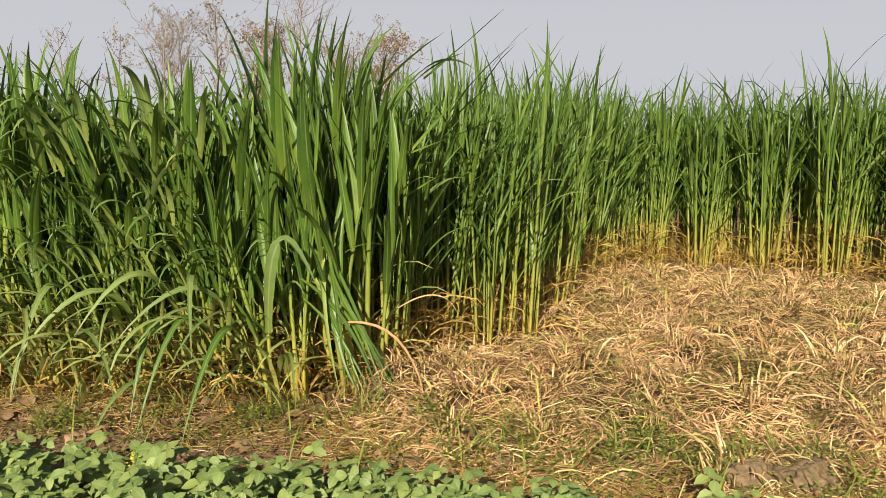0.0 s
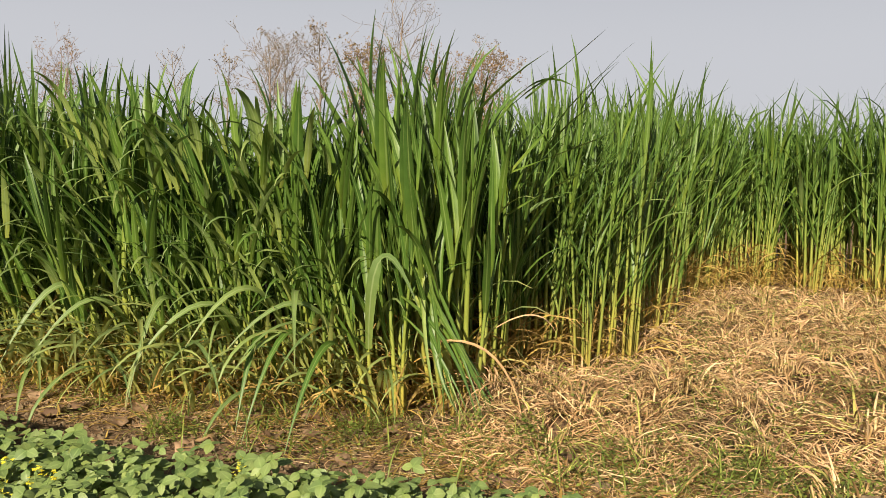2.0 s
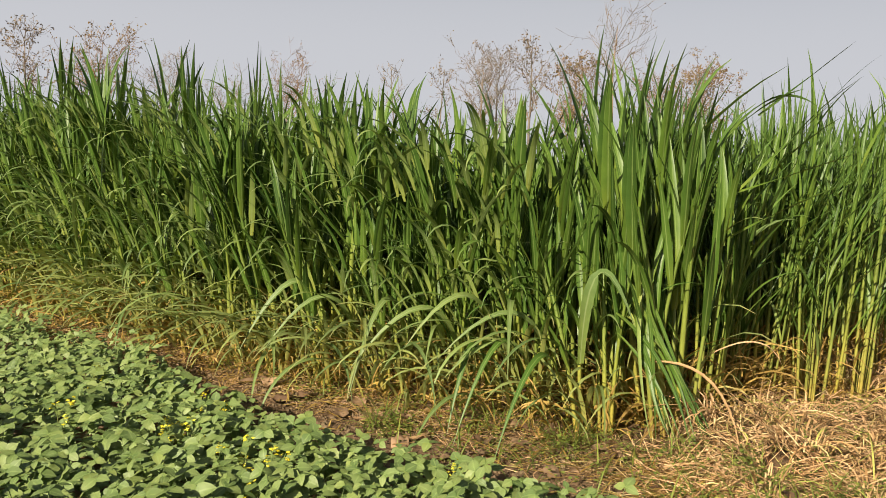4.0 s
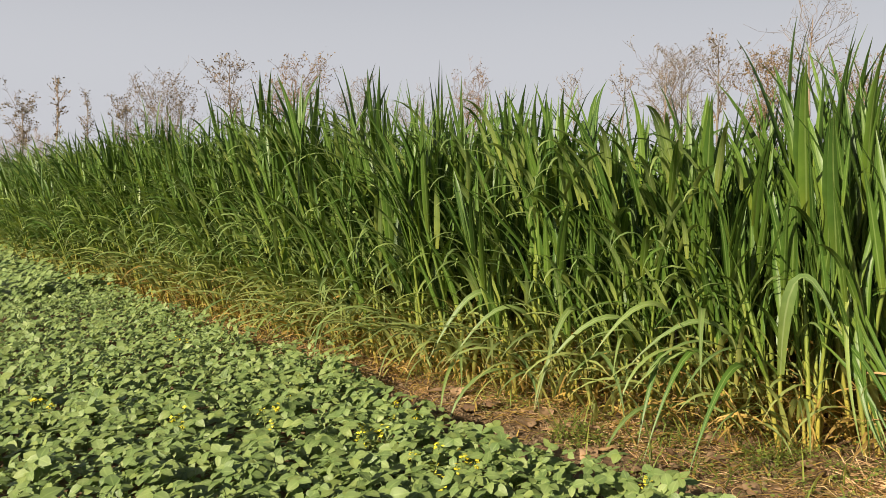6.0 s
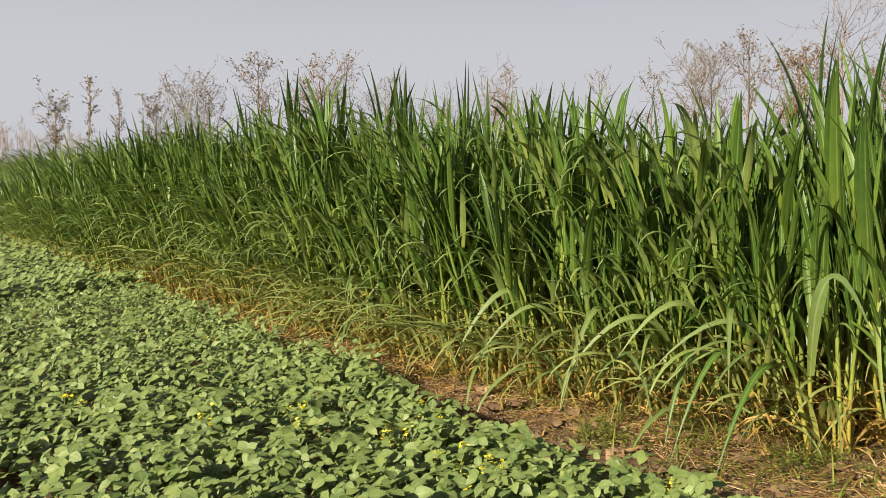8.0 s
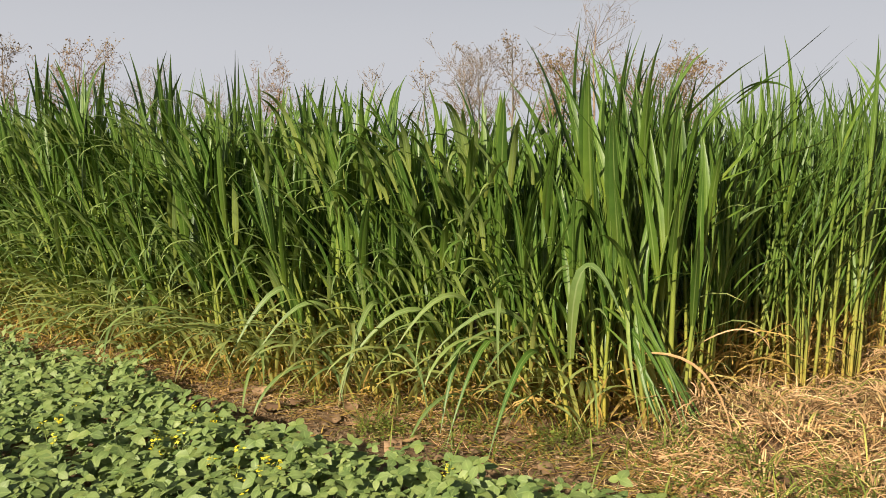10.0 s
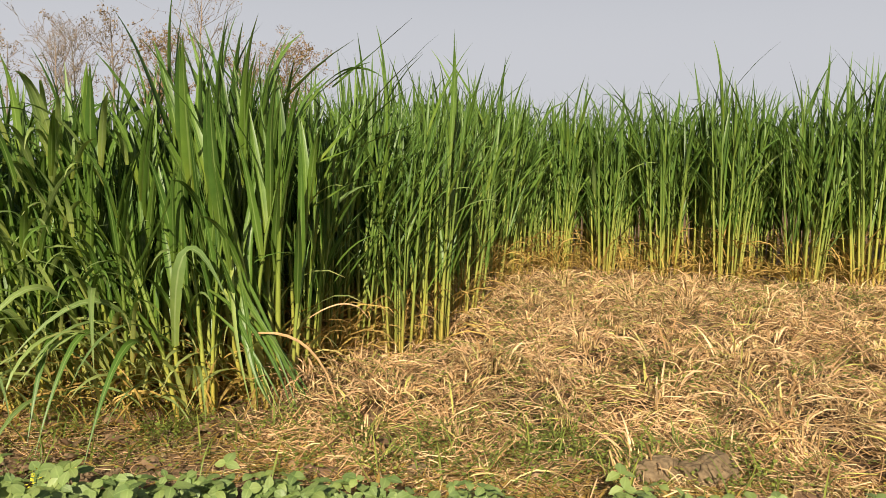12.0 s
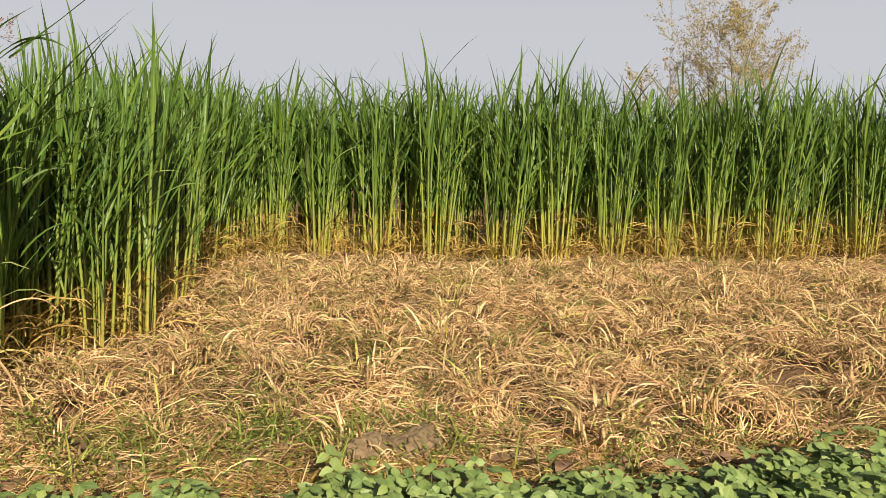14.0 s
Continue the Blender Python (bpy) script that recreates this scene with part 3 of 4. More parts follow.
# the rows behind, and the far end of the field's edge
def field_behind():
    light = [blade(R(0.55, 0.85), R(0.034, 0.05), R(4, 20), R(5, 50), R(1.5, 3), 4, 0.15, R(-40, 40)) for _ in range(9)]
    light += [blade(R(0.7, 1.0), R(0.028, 0.044), R(16, 40), R(0, 34), R(1.5, 2.5), 4, 0.15, R(-50, 50)) for _ in range(9)]
    light += [blade(R(0.65, 0.95), R(0.04, 0.056), R(14, 34), R(110, 160), R(1.8, 3), 6, 0.12, R(-40, 40)) for _ in range(7)]
    pieces = []
    for _ in range(8):
        g, s = Geo(), Geo()
        for m in clump_poses(9, 0.25, 9, 3, -math.pi / 2):
            tall = R(1.3, 1.6)
            s.put(tube([(0, 0, 0), (0, 0, tall)], [0.015, 0.008], 4), m, 1)
            z, az = 0.5, R(0, 6.28)
            while z < tall:
                g.put(rng.choice(light), m @ Matrix.Translation((0, 0, z)) @ turn(az), 0)
                az, z = az + math.pi + R(-0.7, 0.7), z + R(0.13, 0.22)
        g.put((np.concatenate(s.v), np.concatenate(s.f), np.concatenate(s.t)), Matrix.Identity(4), 1)
        pieces.append(g)
    arching = [blade(R(0.5, 0.8), R(0.036, 0.054), R(20, 50), R(60, 120), R(1.0, 2.0), 6, 0.12, R(-40, 40)) for _ in range(11)] + light[:2]
    faces = []
    for _ in range(6):
        g, s = Geo(), Geo()
        for m in clump_poses(10, 0.28, 12, 9, OUT, 0.6):
            tall = R(1.3, 1.5)
            s.put(tube([(0, 0, 0), (0, 0, tall)], [0.015, 0.008], 4), m, 1)
            z, az = 0.3, R(0, 6.28)
            while z < tall:
                high = z > tall - 0.35
                g.put(rng.choice(light[:9] if high else arching), m @ Matrix.Translation((0, 0, z)) @ turn(az if high else OUT + rng.gauss(0, 0.8)) @ Matrix.Scale(0.85 if high else 1.0, 4), 2 if not high and rng.random() < 0.5 else 0)
                az, z = az + math.pi + R(-0.9, 0.9), z + R(0.14, 0.22)
        g.put((np.concatenate(s.v), np.concatenate(s.f), np.concatenate(s.t)), Matrix.Identity(4), 1)
        faces.append(g)
    whole = Geo()

    def plant(x, y, size, kinds=pieces):
        p = rng.choice(kinds)
        size *= 1.0 - 0.042 * (-14.5 - x) if x < -14.5 else 1.0
        m = np.array(Matrix.Translation((x, y, height(x, y))) @ Matrix.Rotation(R(-0.7, 0.3), 4, "Z") @ Matrix.Scale(size, 4))
        v, f, t, k = (np.concatenate(a) for a in (p.v, p.f, p.t, p.k))
        whole.v.append(v @ m[:3, :3].T + m[:3, 3]), whole.f.append(f + whole.count), whole.t.append(t), whole.k.append(k)
        whole.count += len(v)

    for row in range(2, 6):
        for x, y, dx, dy in along(FRONT, 0.5, R(0, 0.5)):
            if y + 0.5 * row < 13 or x < -2:
                if x - 0.15 * row < 0.2 + 0.3 * row:
                    plant(x + 0.16 * row + R(-0.15, 0.15), y + 0.47 * row + R(-0.15, 0.15), R(0.92, 1.03) * taller(x), faces if x < -6.5 and rng.random() < 0.7 else pieces)
    for row in range(0, 3):
        for x, y, dx, dy in along(FRONT, 0.42, 0.0):
            if x < (-10.3 if row == 0 else -8.8 if row == 1 else -7.5):
                plant(x + R(-0.1, 0.1), y + 0.45 * row + R(-0.1, 0.1), R(0.95, 1.05) * taller(x), faces)
    for row in range(2, 6):
        for x, y, dx, dy in along(SIDE, 0.5, R(0, 0.5)):
            if y > 7:
                plant(x - 0.48 * row + R(-0.15, 0.15), y + 0.2 * row + R(-0.15, 0.15), R(0.95, 1.08))
    for row in range(2, 6):
        for x, y, dx, dy in along([(0.5, 12.5)] + BACK, 0.55, R(0, 0.5)):
            plant(x + R(-0.15, 0.15), y + 0.5 * row + R(-0.15, 0.15), R(1.18, 1.28))
    tagged(new("grass_field", whole.mesh("grass_field", BLADE, STEM, PALE_SHEEN)), "dense rows of tall green fodder grass behind the edge", "tall grass", kind="stuff")


field_behind()


# hanging tillers along the foot of the left edge, too many to count
def edge_tillers():
    g = Geo()
    for x, y, dx, dy in along(FRONT, 0.014, 0.0):
        if x > -1.3 and rng.random() < 0.6:
            continue
        z = R(0, 1) ** 1.5 * 0.85
        g.put(rng.choice(TILLERS), Matrix.Translation((x + R(-0.12, 0.12), y + R(-0.42, 0.15) * (1 - 0.5 * z), z)) @ turn(rng.gauss(-1.6, 0.75)) @ Matrix.Scale(R(0.45, 0.9), 4), 3 if z < 0.45 else 0)
    for x, y, dx, dy in along(FRONT, 0.008, 0.0):                # bent leaves hanging over the face of the field
        if x < -1.4 and (x < -4 or rng.random() < 0.7):
            z = R(0.58, 1.62) * taller(x)
            g.put(BLADES[16 + rng.randrange(8)], Matrix.Translation((x + R(-0.15, 0.15), y + R(-0.36, 0.1), z)) @ turn(rng.gauss(-1.85, 0.6)) @ Matrix.Diagonal((R(0.55, 0.92), R(0.75, 1.1), R(0.55, 0.92), 1)), 2 if rng.random() < 0.22 else 0)
    long_tillers = [blade(R(0.75, 1.15), R(0.03, 0.046), R(22, 50), R(50, 115), R(1.0, 1.9), 9, R(0.08, 0.2), R(-50, 50)) for _ in range(10)]
    for x, y, dx, dy in along(FRONT, 0.045, 0.15):
        if -6 < x < -1.25:
            g.put(rng.choice(long_tillers), Matrix.Translation((x + R(-0.1, 0.1), y + R(-0.35, 0.0), R(0, 0.3))) @ turn(rng.gauss(-1.57, 0.9)) @ Matrix.Scale(R(0.7, 1.0), 4), 3)
    arcs = [blade(R(0.8, 1.15), R(0.036, 0.052), R(28, 50), R(85, 130), R(0.9, 1.5), 9, R(0.08, 0.18), R(-40, 40)) for _ in range(10)]
    for x, y, dx, dy in along(FRONT, 0.075, 0.1):                # long arcs leaning out towards the crop
        if x > -7:
            g.put(rng.choice(arcs), Matrix.Translation((x + R(-0.1, 0.1), y + R(-0.4, -0.05), R(0.02, 0.55))) @ turn(rng.gauss(-1.57, 0.8)) @ Matrix.Scale(R(0.65, 1.0), 4), 0 if rng.random() < 0.6 else 3)
    for x, y, dx, dy in along(FRONT, 0.013, 0.0):
        if x > -7 or rng.random() < 0.22:
            g.put(rng.choice(DRIES), Matrix.Translation((x + R(-0.1, 0.1), y + R(-0.5, 0.3), R(0, 0.3) ** 1.3)) @ turn(R(0, 6.28)) @ Matrix.Scale(R(0.5, 1.0), 4), 1)
    for line in (SIDE, BACK):
        for x, y, dx, dy in along(line, 0.012, 0.0):
            d = R(-0.35, 0.45)
            g.put(rng.choice(DRIES), Matrix.Translation((x - d * dy * -1 * 0.6, y - d * dx * 0.6 - 0.05, R(0, 0.3))) @ turn(R(0, 6.28)) @ Matrix.Scale(R(0.5, 1.1), 4), 1)
    tagged(new("grass_foot", g.mesh("grass_foot", PALE_SHEEN, DRY, BLADE, TILLER)), "pale hanging leaves and withered yellow leaves at the foot of the grass", "grass", kind="stuff")


edge_tillers()


# ---------- bean crop ----------
def leaf_of_three(size, quads):
    g = Geo()
    stalk = R(0.08, 0.16) * size
    up = R(0.7, 1.25)
    tip = Vector((stalk * math.cos(up), 0, stalk * math.sin(up)))
    if quads > 3:
        g.add(*tube([(0, 0, 0), tip * 0.6 + Vector((0, 0, 0.01)), tip], [0.002, 0.0016, 0.0014], 4), 1)
    for a, s in ((0, 1.0), (1.9, 0.88), (-1.9, 0.88)):
        m = Matrix.Translation(tip) @ Matrix.Rotation(a + R(-0.25, 0.25), 4, "Z") @ Matrix.Rotation(R(-0.25, 0.4), 4, "Y") @ Matrix.Rotation(R(-0.38, 0.38), 4, "X")
        g.put(leaflet(R(0.072, 0.096) * size * s, R(0.054, 0.072) * size * s, R(8, 38), R(0.05, 0.3), quads), m, 0)
    return g


LEAF3 = [leaf_of_three(1, 4) for _ in range(12)]
LEAF3_MESHES = [g.mesh("leaf", SOY, BEANSTEM) for g in LEAF3]
BEAN_STEM_MESH = Geo().add(*tube([(0, 0, -0.02), (0.004, 0.002, 0.07), (0, 0, 0.17)], [0.004, 0.003, 0.0015], 5)).mesh("stem", BEANSTEM)


def bean_poses(count):
    out, az = [], R(0, 6.28)
    for k in range(count):
        z = 0.03 + 0.14 * k / count
        out.append(Matrix.Translation((0, 0, z)) @ Matrix.Rotation(radians(rng.gauss(24, 16)), 4, "X") @ Matrix.Rotation(az, 4, "Z") @ Matrix.Scale(R(0.54, 0.94), 4))
        az += 2.4 + R(-0.4, 0.4)
    return out


def bean_plant():
    top = tagged(new("bean_plant"), "low bean plant with pale green three-part leaves", "bean plant", "bean plants of the crop")
    part("stem", BEAN_STEM_MESH, top)
    for m in bean_poses(9):
        part("leaf", rng.choice(LEAF3_MESHES), top, m)
    return top


def small(x):
    """The plants stay smaller along the cut field."""
    return 1.0 - 0.16 * min(max((x + 1.4) / 0.8, 0), 1)


def crop():
    protos = [bean_plant() for _ in range(8)]
    near, mid, far = [], [], []
    step = 0.132
    for i in range(-74, 50):
        for j in range(3, 92):
            x, y = i * step + R(-0.06, 0.06), j * step + R(-0.06, 0.06)
            d = math.hypot(x, y)
            if d < 2.0 or y < 0.8 or math.atan2(abs(x), y) > (1.3 if x < 0 else 1.15) or not inside(x, y, CROP) or noise.noise((x * 0.9, y * 0.9, 5)) < -0.56 or (x > 0.1 and noise.noise((x * 2.0, y * 2.0, 9)) < -0.34):
                continue
            (near if 2.2 < d < 5.4 and y > 1.9 and abs(math.atan2(x, y)) < 1.2 else mid).append((x, y))
    near.sort(key=lambda p: math.hypot(*p) if p[1] > 2.2 else 9)
    mid += near[210:]
    for _ in range(2600):                                  # the strip along the cut field is sown closer
        x, y = R(-1.2, 3.6), R(2.0, 3.6)
        if inside(x, y, CROP) and math.hypot(x, y) > 2.3 and not (x > 0.1 and noise.noise((x * 2.0, y * 2.0, 9)) < -0.34) and rng.random() < (0.3 if x > 0 else 0.12):
            mid.append((x, y))
    for k, (x, y) in enumerate(near[:210]):
        stand(protos[k % 8], x, y, R(-0.7, 0.7), R(0.8, 1.15) * small(x))
    for _ in range(8000):
        d, a = 9.5 * (75 / 9.5) ** (rng.random() ** 1.5), R(0.62, 1.7)
        x, y = -d * math.sin(a), d * math.cos(a)
        if (x < -9.6 or y > 12) and inside(x, y, CROP):
            far.append((x, y, d))
    for _ in range(1700):
        d, a = R(28, 73), R(0.98, 1.14)
        x, y = -d * math.sin(a), d * math.cos(a)
        if inside(x, y, CROP):
            far.append((x, y, d))
    whole = Geo()
    coarse = []
    for _ in range(16):
        q = Geo()
        for a in (0, 1.9, -1.9):
            c = np.array([(0, 0, 0.08), (0.05, 0.045, 0.09), (0.1, 0, 0.085), (0.05, -0.045, 0.09)]) + np.array([[0.05, 0, 0]])
            q.put((c, np.array([[0, 1, 2, 3]]), np.array([(0.5, 0), (0, 0.5), (0.5, 1), (1, 0.5)])), Matrix.Rotation(a + R(-0.3, 0.3), 4, "Z") @ Matrix.Rotation(R(-0.4, 0.4), 4, "X"))
        coarse.append(tuple(np.concatenate(z) for z in (q.v, q.f, q.t)))
    cheap = [leaf_of_three(1, 3 if k < 16 else 2) for k in range(32)]
    packed = [tuple(np.concatenate(a) for a in (g.v, g.f, g.t)) for g in LEAF3]
    plain = [tuple(np.concatenate(a) for a in (g.v, g.f, g.t)) for g in cheap]
    for x, y in mid:
        base = Matrix.Translation((x, y, height(x, y))) @ turn(R(-0.7, 0.7)) @ Matrix.Scale(R(0.8, 1.15) * small(x), 4)
        for m in bean_poses(9 if math.hypot(x, y) < 4.4 else 8 if math.hypot(x, y) < 6.5 else 6 if math.hypot(x, y) < 8.5 else 5):
            whole.put(rng.choice(packed if math.hypot(x, y) < 3.8 and x < 0 else plain[:16] if math.hypot(x, y) < 6 else plain[16:]), base @ m, 0)
    for _ in range(1800):
        x, y = R(-9, 6), R(-3, 2.3)
        d = math.hypot(x, y)
        if inside(x, y, CROP) and not (d >= 2.0 and y >= 0.8 and math.atan2(abs(x), y) < (1.3 if x < 0 else 1.15)):
            far.append((x, y, d))
    for x, y, d in far:
        s = 0.95 if d < 9.5 else min(0.9 + d / 28, 2.6)
        base = Matrix.Translation((x, y, 0)) @ Matrix.Diagonal((s, s, min(s, 1.25), 1))
        for m in bean_poses(5 if d > 9.5 else 4):
            whole.put(rng.choice(coarse), base @ m, 0)
    tagged(new("bean_crop", whole.mesh("bean_crop", SOY)), "dense low green bean crop reaching far across the field", "bean crop", kind="stuff")


crop()


# ---------- cut field: straw, stubble, weeds ----------
def straw_piece(length, radius, curl, rise):
    k = np.linspace(-0.5, 0.5, 4)
    p = np.stack([k * length, curl * length * (0.25 - k * k), rise * length * (0.25 - k * k) * np.array([1, 1.3, 0.6, 1])], 1)
    return tube(p, [radius, radius * 1.05, radius, radius * 0.6], 3)


def straw_ribbon(length, width, curl, rise, twist):
    """A withered leaf: a flat ribbon, curled sideways, raised in the middle and twisted."""
    k = np.linspace(-0.5, 0.5, 6)
    mid = np.stack([k * length, curl * length * (0.25 - k * k), rise * length * (0.25 - k * k)], 1)
    w = width / 2 * np.array([0.6, 1, 1, 0.95, 0.7, 0.15])[:, None]
    a = np.radians(twist) * k
    side = np.stack([0.3 * curl * k, np.cos(a), np.sin(a)], 1) * w
    v = np.stack([mid + side, mid - side], 1).reshape(-1, 3)
    t = np.stack([np.stack([0 * k + c, k + 0.5], 1) for c in (0, 1)], 1).reshape(-1, 2)
    i = np.arange(5)[:, None] * 2
    return v, i + np.array([[0, 1, 3, 2]]), t


STRAWS = [straw_piece(R(0.15, 0.45), R(0.002, 0.0042), R(-1.3, 1.3), R(-0.3, 0.9)) for _ in range(18)]
STRAWS += [straw_ribbon(R(0.18, 0.44), R(0.0035, 0.0078), R(-2.0, 2.0), R(-0.2, 0.4), R(-160, 160)) for _ in range(22)]


def swathe(x, y):
    return 7.0 * noise.noise((x * 1.2, y * 1.2, 11)) + 0.6


def rim(x, y):
    """Metres from the crop-side rim of the cut field."""
    return y - float(np.interp(x, [-0.6, 0.1, 0.85, 1.75, 2.4, 3.3, 6.0], [4.45, 3.95, 3.66, 3.5, 3.14, 2.85, 1.9]))


spots = random.Random(23)
STUBS = [(i * 0.52 + spots.uniform(-0.15, 0.15) + 0.2 * (j % 2), j * 0.55 + spots.uniform(-0.15, 0.15), spots.uniform(0.03, 0.15)) for i in range(-2, 30) for j in range(4, 22)]
STUBS = [p for p in STUBS if inside(p[0], p[1], CUTFIELD) and p[1] > 3.6 - 0.35 * p[0] and math.atan2(p[0], p[1]) < 1.05]
NEAR_STUBS = collections.defaultdict(list)
for stub in STUBS:
    for bx in (-1, 0, 1):
        for by in (-1, 0, 1):
            NEAR_STUBS[round(stub[0]) + bx, round(stub[1]) + by].append(stub)


def pile(x, y):
    """The straw's height: loose heaps, and a mound over each stubble clump."""
    edge = min(1.0, max(0.25, (9.9 - y - 0.25 * (x - 5.9)) / 2.0)) if x > 2 else 1.0
    edge *= min(1.0, max(0.12, rim(x, y) / 0.7))
    mound = sum(h * math.exp(-((x - sx) ** 2 + (y - sy) ** 2) / 0.028) for sx, sy, h in NEAR_STUBS[round(x), round(y)])
    return edge * max(0.0, 0.035 + mound + 0.2 * noise.noise((x * 1.3, y * 1.3, 21)) + 0.16 * noise.noise((x * 3.6, y * 3.6, 2)))


def straw_cover():
    g, n = Geo(), 0
    while n < 38000:
        d, a = 3.0 * (16 / 3.0) ** rng.random(), R(-0.25, 1.1)
        x, y = d * math.sin(a), d * math.cos(a)
        if not inside(x + R(-0.15, 0.15), y + R(-0.15, 0.15), CUTFIELD):
            continue
        if noise.noise((x * 1.4, y * 1.4, 31)) < -0.13 and rng.random() < 0.7:
            continue
        if noise.noise((x * 3.1, y * 3.1, 57)) < -0.2 and rng.random() < 0.8:
            continue
        if rim(x, y) < 0.2 and rng.random() < 0.2:
            continue
        n += 1
        z = height(x, y) + pile(x, y) * R(0.1, 1.0) ** 0.5 + 0.004
        s = 1.0 if d < 6 else 1.3
        way = swathe(x, y) + rng.gauss(0, 0.7)
        cx, cy = 0.07 * math.cos(way), 0.07 * math.sin(way)
        slope = math.atan((pile(x + cx, y + cy) - pile(x - cx, y - cy)) / 0.14)      # it drapes over the mounds
        m = Matrix.Translation((x, y, z)) @ Matrix.Rotation(way, 4, "Z") @ Matrix.Rotation(rng.gauss(0, 0.2) - slope, 4, "Y") @ Matrix.Rotation(rng.gauss(0, 0.5), 4, "X") @ Matrix.Diagonal((R(0.25, 0.6) if n % 3 == 0 else R(0.6, 1.1), s, s, 1))
        g.put(STRAWS[rng.randrange(40)], m)
    tagged(new("straw", g.mesh("straw", STRAW)), "pale dry straw lying in swathes on the cut field", "straw", kind="stuff")


straw_cover()


def stubble_clump():
    top = tagged(new("stubble_clump"), "cut stubble clump of pale dry stalks", "stubble", "stubble clumps of the cut field")
    g = Geo()
    for _ in range(rng.randrange(14, 26)):
        a, d, h, r = R(0, 6.28), 0.14 * math.sqrt(R(0, 1)), R(0.03, 0.1), R(0.003, 0.0055)
        t = Vector((math.cos(a), math.sin(a), 0)) * h * R(-0.1, 0.7)
        b = Vector((d * math.cos(a), d * math.sin(a), -0.01))
        g.add(*tube([b, b + t * 0.5 + Vector((0, 0, h * 0.5)), b + t + Vector((0, 0, h)), b + t + Vector((0, 0, h - 0.004))], [r, r, r * 1.05, 0.0005], 4))
    tagged(part("stubble_tuft", g.mesh("stubble_tuft", CUT), top), kind="stuff")
    g = Geo()
    for _ in range(34):
        a = R(0, 6.28)
        g.put(rng.choice(DRIES), Matrix.Translation((0.1 * math.cos(a), 0.1 * math.sin(a), R(0, 0.07))) @ turn(a + R(-0.6, 0.6)) @ Matrix.Diagonal((R(0.35, 0.75), R(0.4, 0.7), R(0.25, 0.6), 1)))
    tagged(part("withered_foliage", g.mesh("withered_foliage", STRAW), top), kind="stuff")
    return top


def stubble():
    protos = [stubble_clump() for _ in range(10)]
    for k, (x, y, h) in enumerate(STUBS[:200]):
        stand(protos[k % 10], x, y, R(0, 6.28), R(0.8, 1.3)).location.z += 0.75 * pile(x, y)


stubble()


def weeds():
    g = Geo()
    tiny = []
    for _ in range(10):
        a, b, c = R(0.018, 0.034), R(0.006, 0.011), R(-0.004, 0.006)
        tiny.append((np.array([(0, 0, 0), (a * 0.5, b, c), (a, 0, 0), (a * 0.5, -b, c)]), np.array([[0, 1, 2, 3]]), np.array([(0.5, 0), (0, 0.5), (0.5, 1), (1, 0.5)])))
    thin = [blade(R(0.12, 0.32), R(0.005, 0.01), R(15, 80), R(20, 100), 1.3, 4) for _ in range(12)]
    patches = []
    for _ in range(260):                                   # mats between the crop and the cut field
        x = R(-1.7, 5.5)
        y = np.interp(x, [-1.7, -0.7, 0.2, 1.3, 2.5, 5.5], [4.6, 4.25, 3.95, 3.6, 3.0, 2.0]) + rng.gauss(0, 0.3)
        if rng.random() < (0.4 if x < 0 else 1.0 if x < 1.6 else 0.45):
            patches.append((x, y + (0.3 if x > -0.2 else 0.0), R(0.1, 0.26), 40 if 0 < x < 1.8 else 40))
    for _ in range(90):                                   # below the grass
        x, y, dx, dy = rng.choice(along(FRONT[:6] , 0.1))
        patches.append((x + R(-0.2, 0.2), y + R(-0.45, 0.1), R(0.08, 0.2), 26))
    for _ in range(24):                                    # thicker at the corner's foot
        patches.append((R(-2.1, 0.2), R(4.35, 4.95), R(0.08, 0.2), 48))
    for _ in range(240):                                   # scattered through the straw
        x, y = R(-0.3, 9), R(3.2, 11)
        if inside(x, y, CUTFIELD):
            patches.append((x, y, R(0.12, 0.35), 85))
    for x, y, r, count in patches:
        for _ in range(count):
            a, d = R(0, 6.28), r * math.sqrt(R(0, 1))
            px, py = x + d * math.cos(a), y + d * math.sin(a)
            g.put(tiny[rng.randrange(10)], Matrix.Translation((px, py, height(px, py) + R(0.01, 0.1) + (0.85 * pile(px, py) if inside(px, py, CUTFIELD) else 0.0))) @ turn(R(0, 6.28), R(0, 40), R(0, 6.28)))
        for _ in range(count // 5):
            a, d = R(0, 6.28), r * math.sqrt(R(0, 1))
            px, py = x + d * math.cos(a), y + d * math.sin(a)
            g.put(thin[rng.randrange(12)], Matrix.Translation((px, py, height(px, py) + 0.02)) @ turn(R(0, 6.28)))
    tagged(new("weeds", g.mesh("weeds", WEED)), "small green weeds creeping over soil and straw", "weeds", kind="stuff")


weeds()


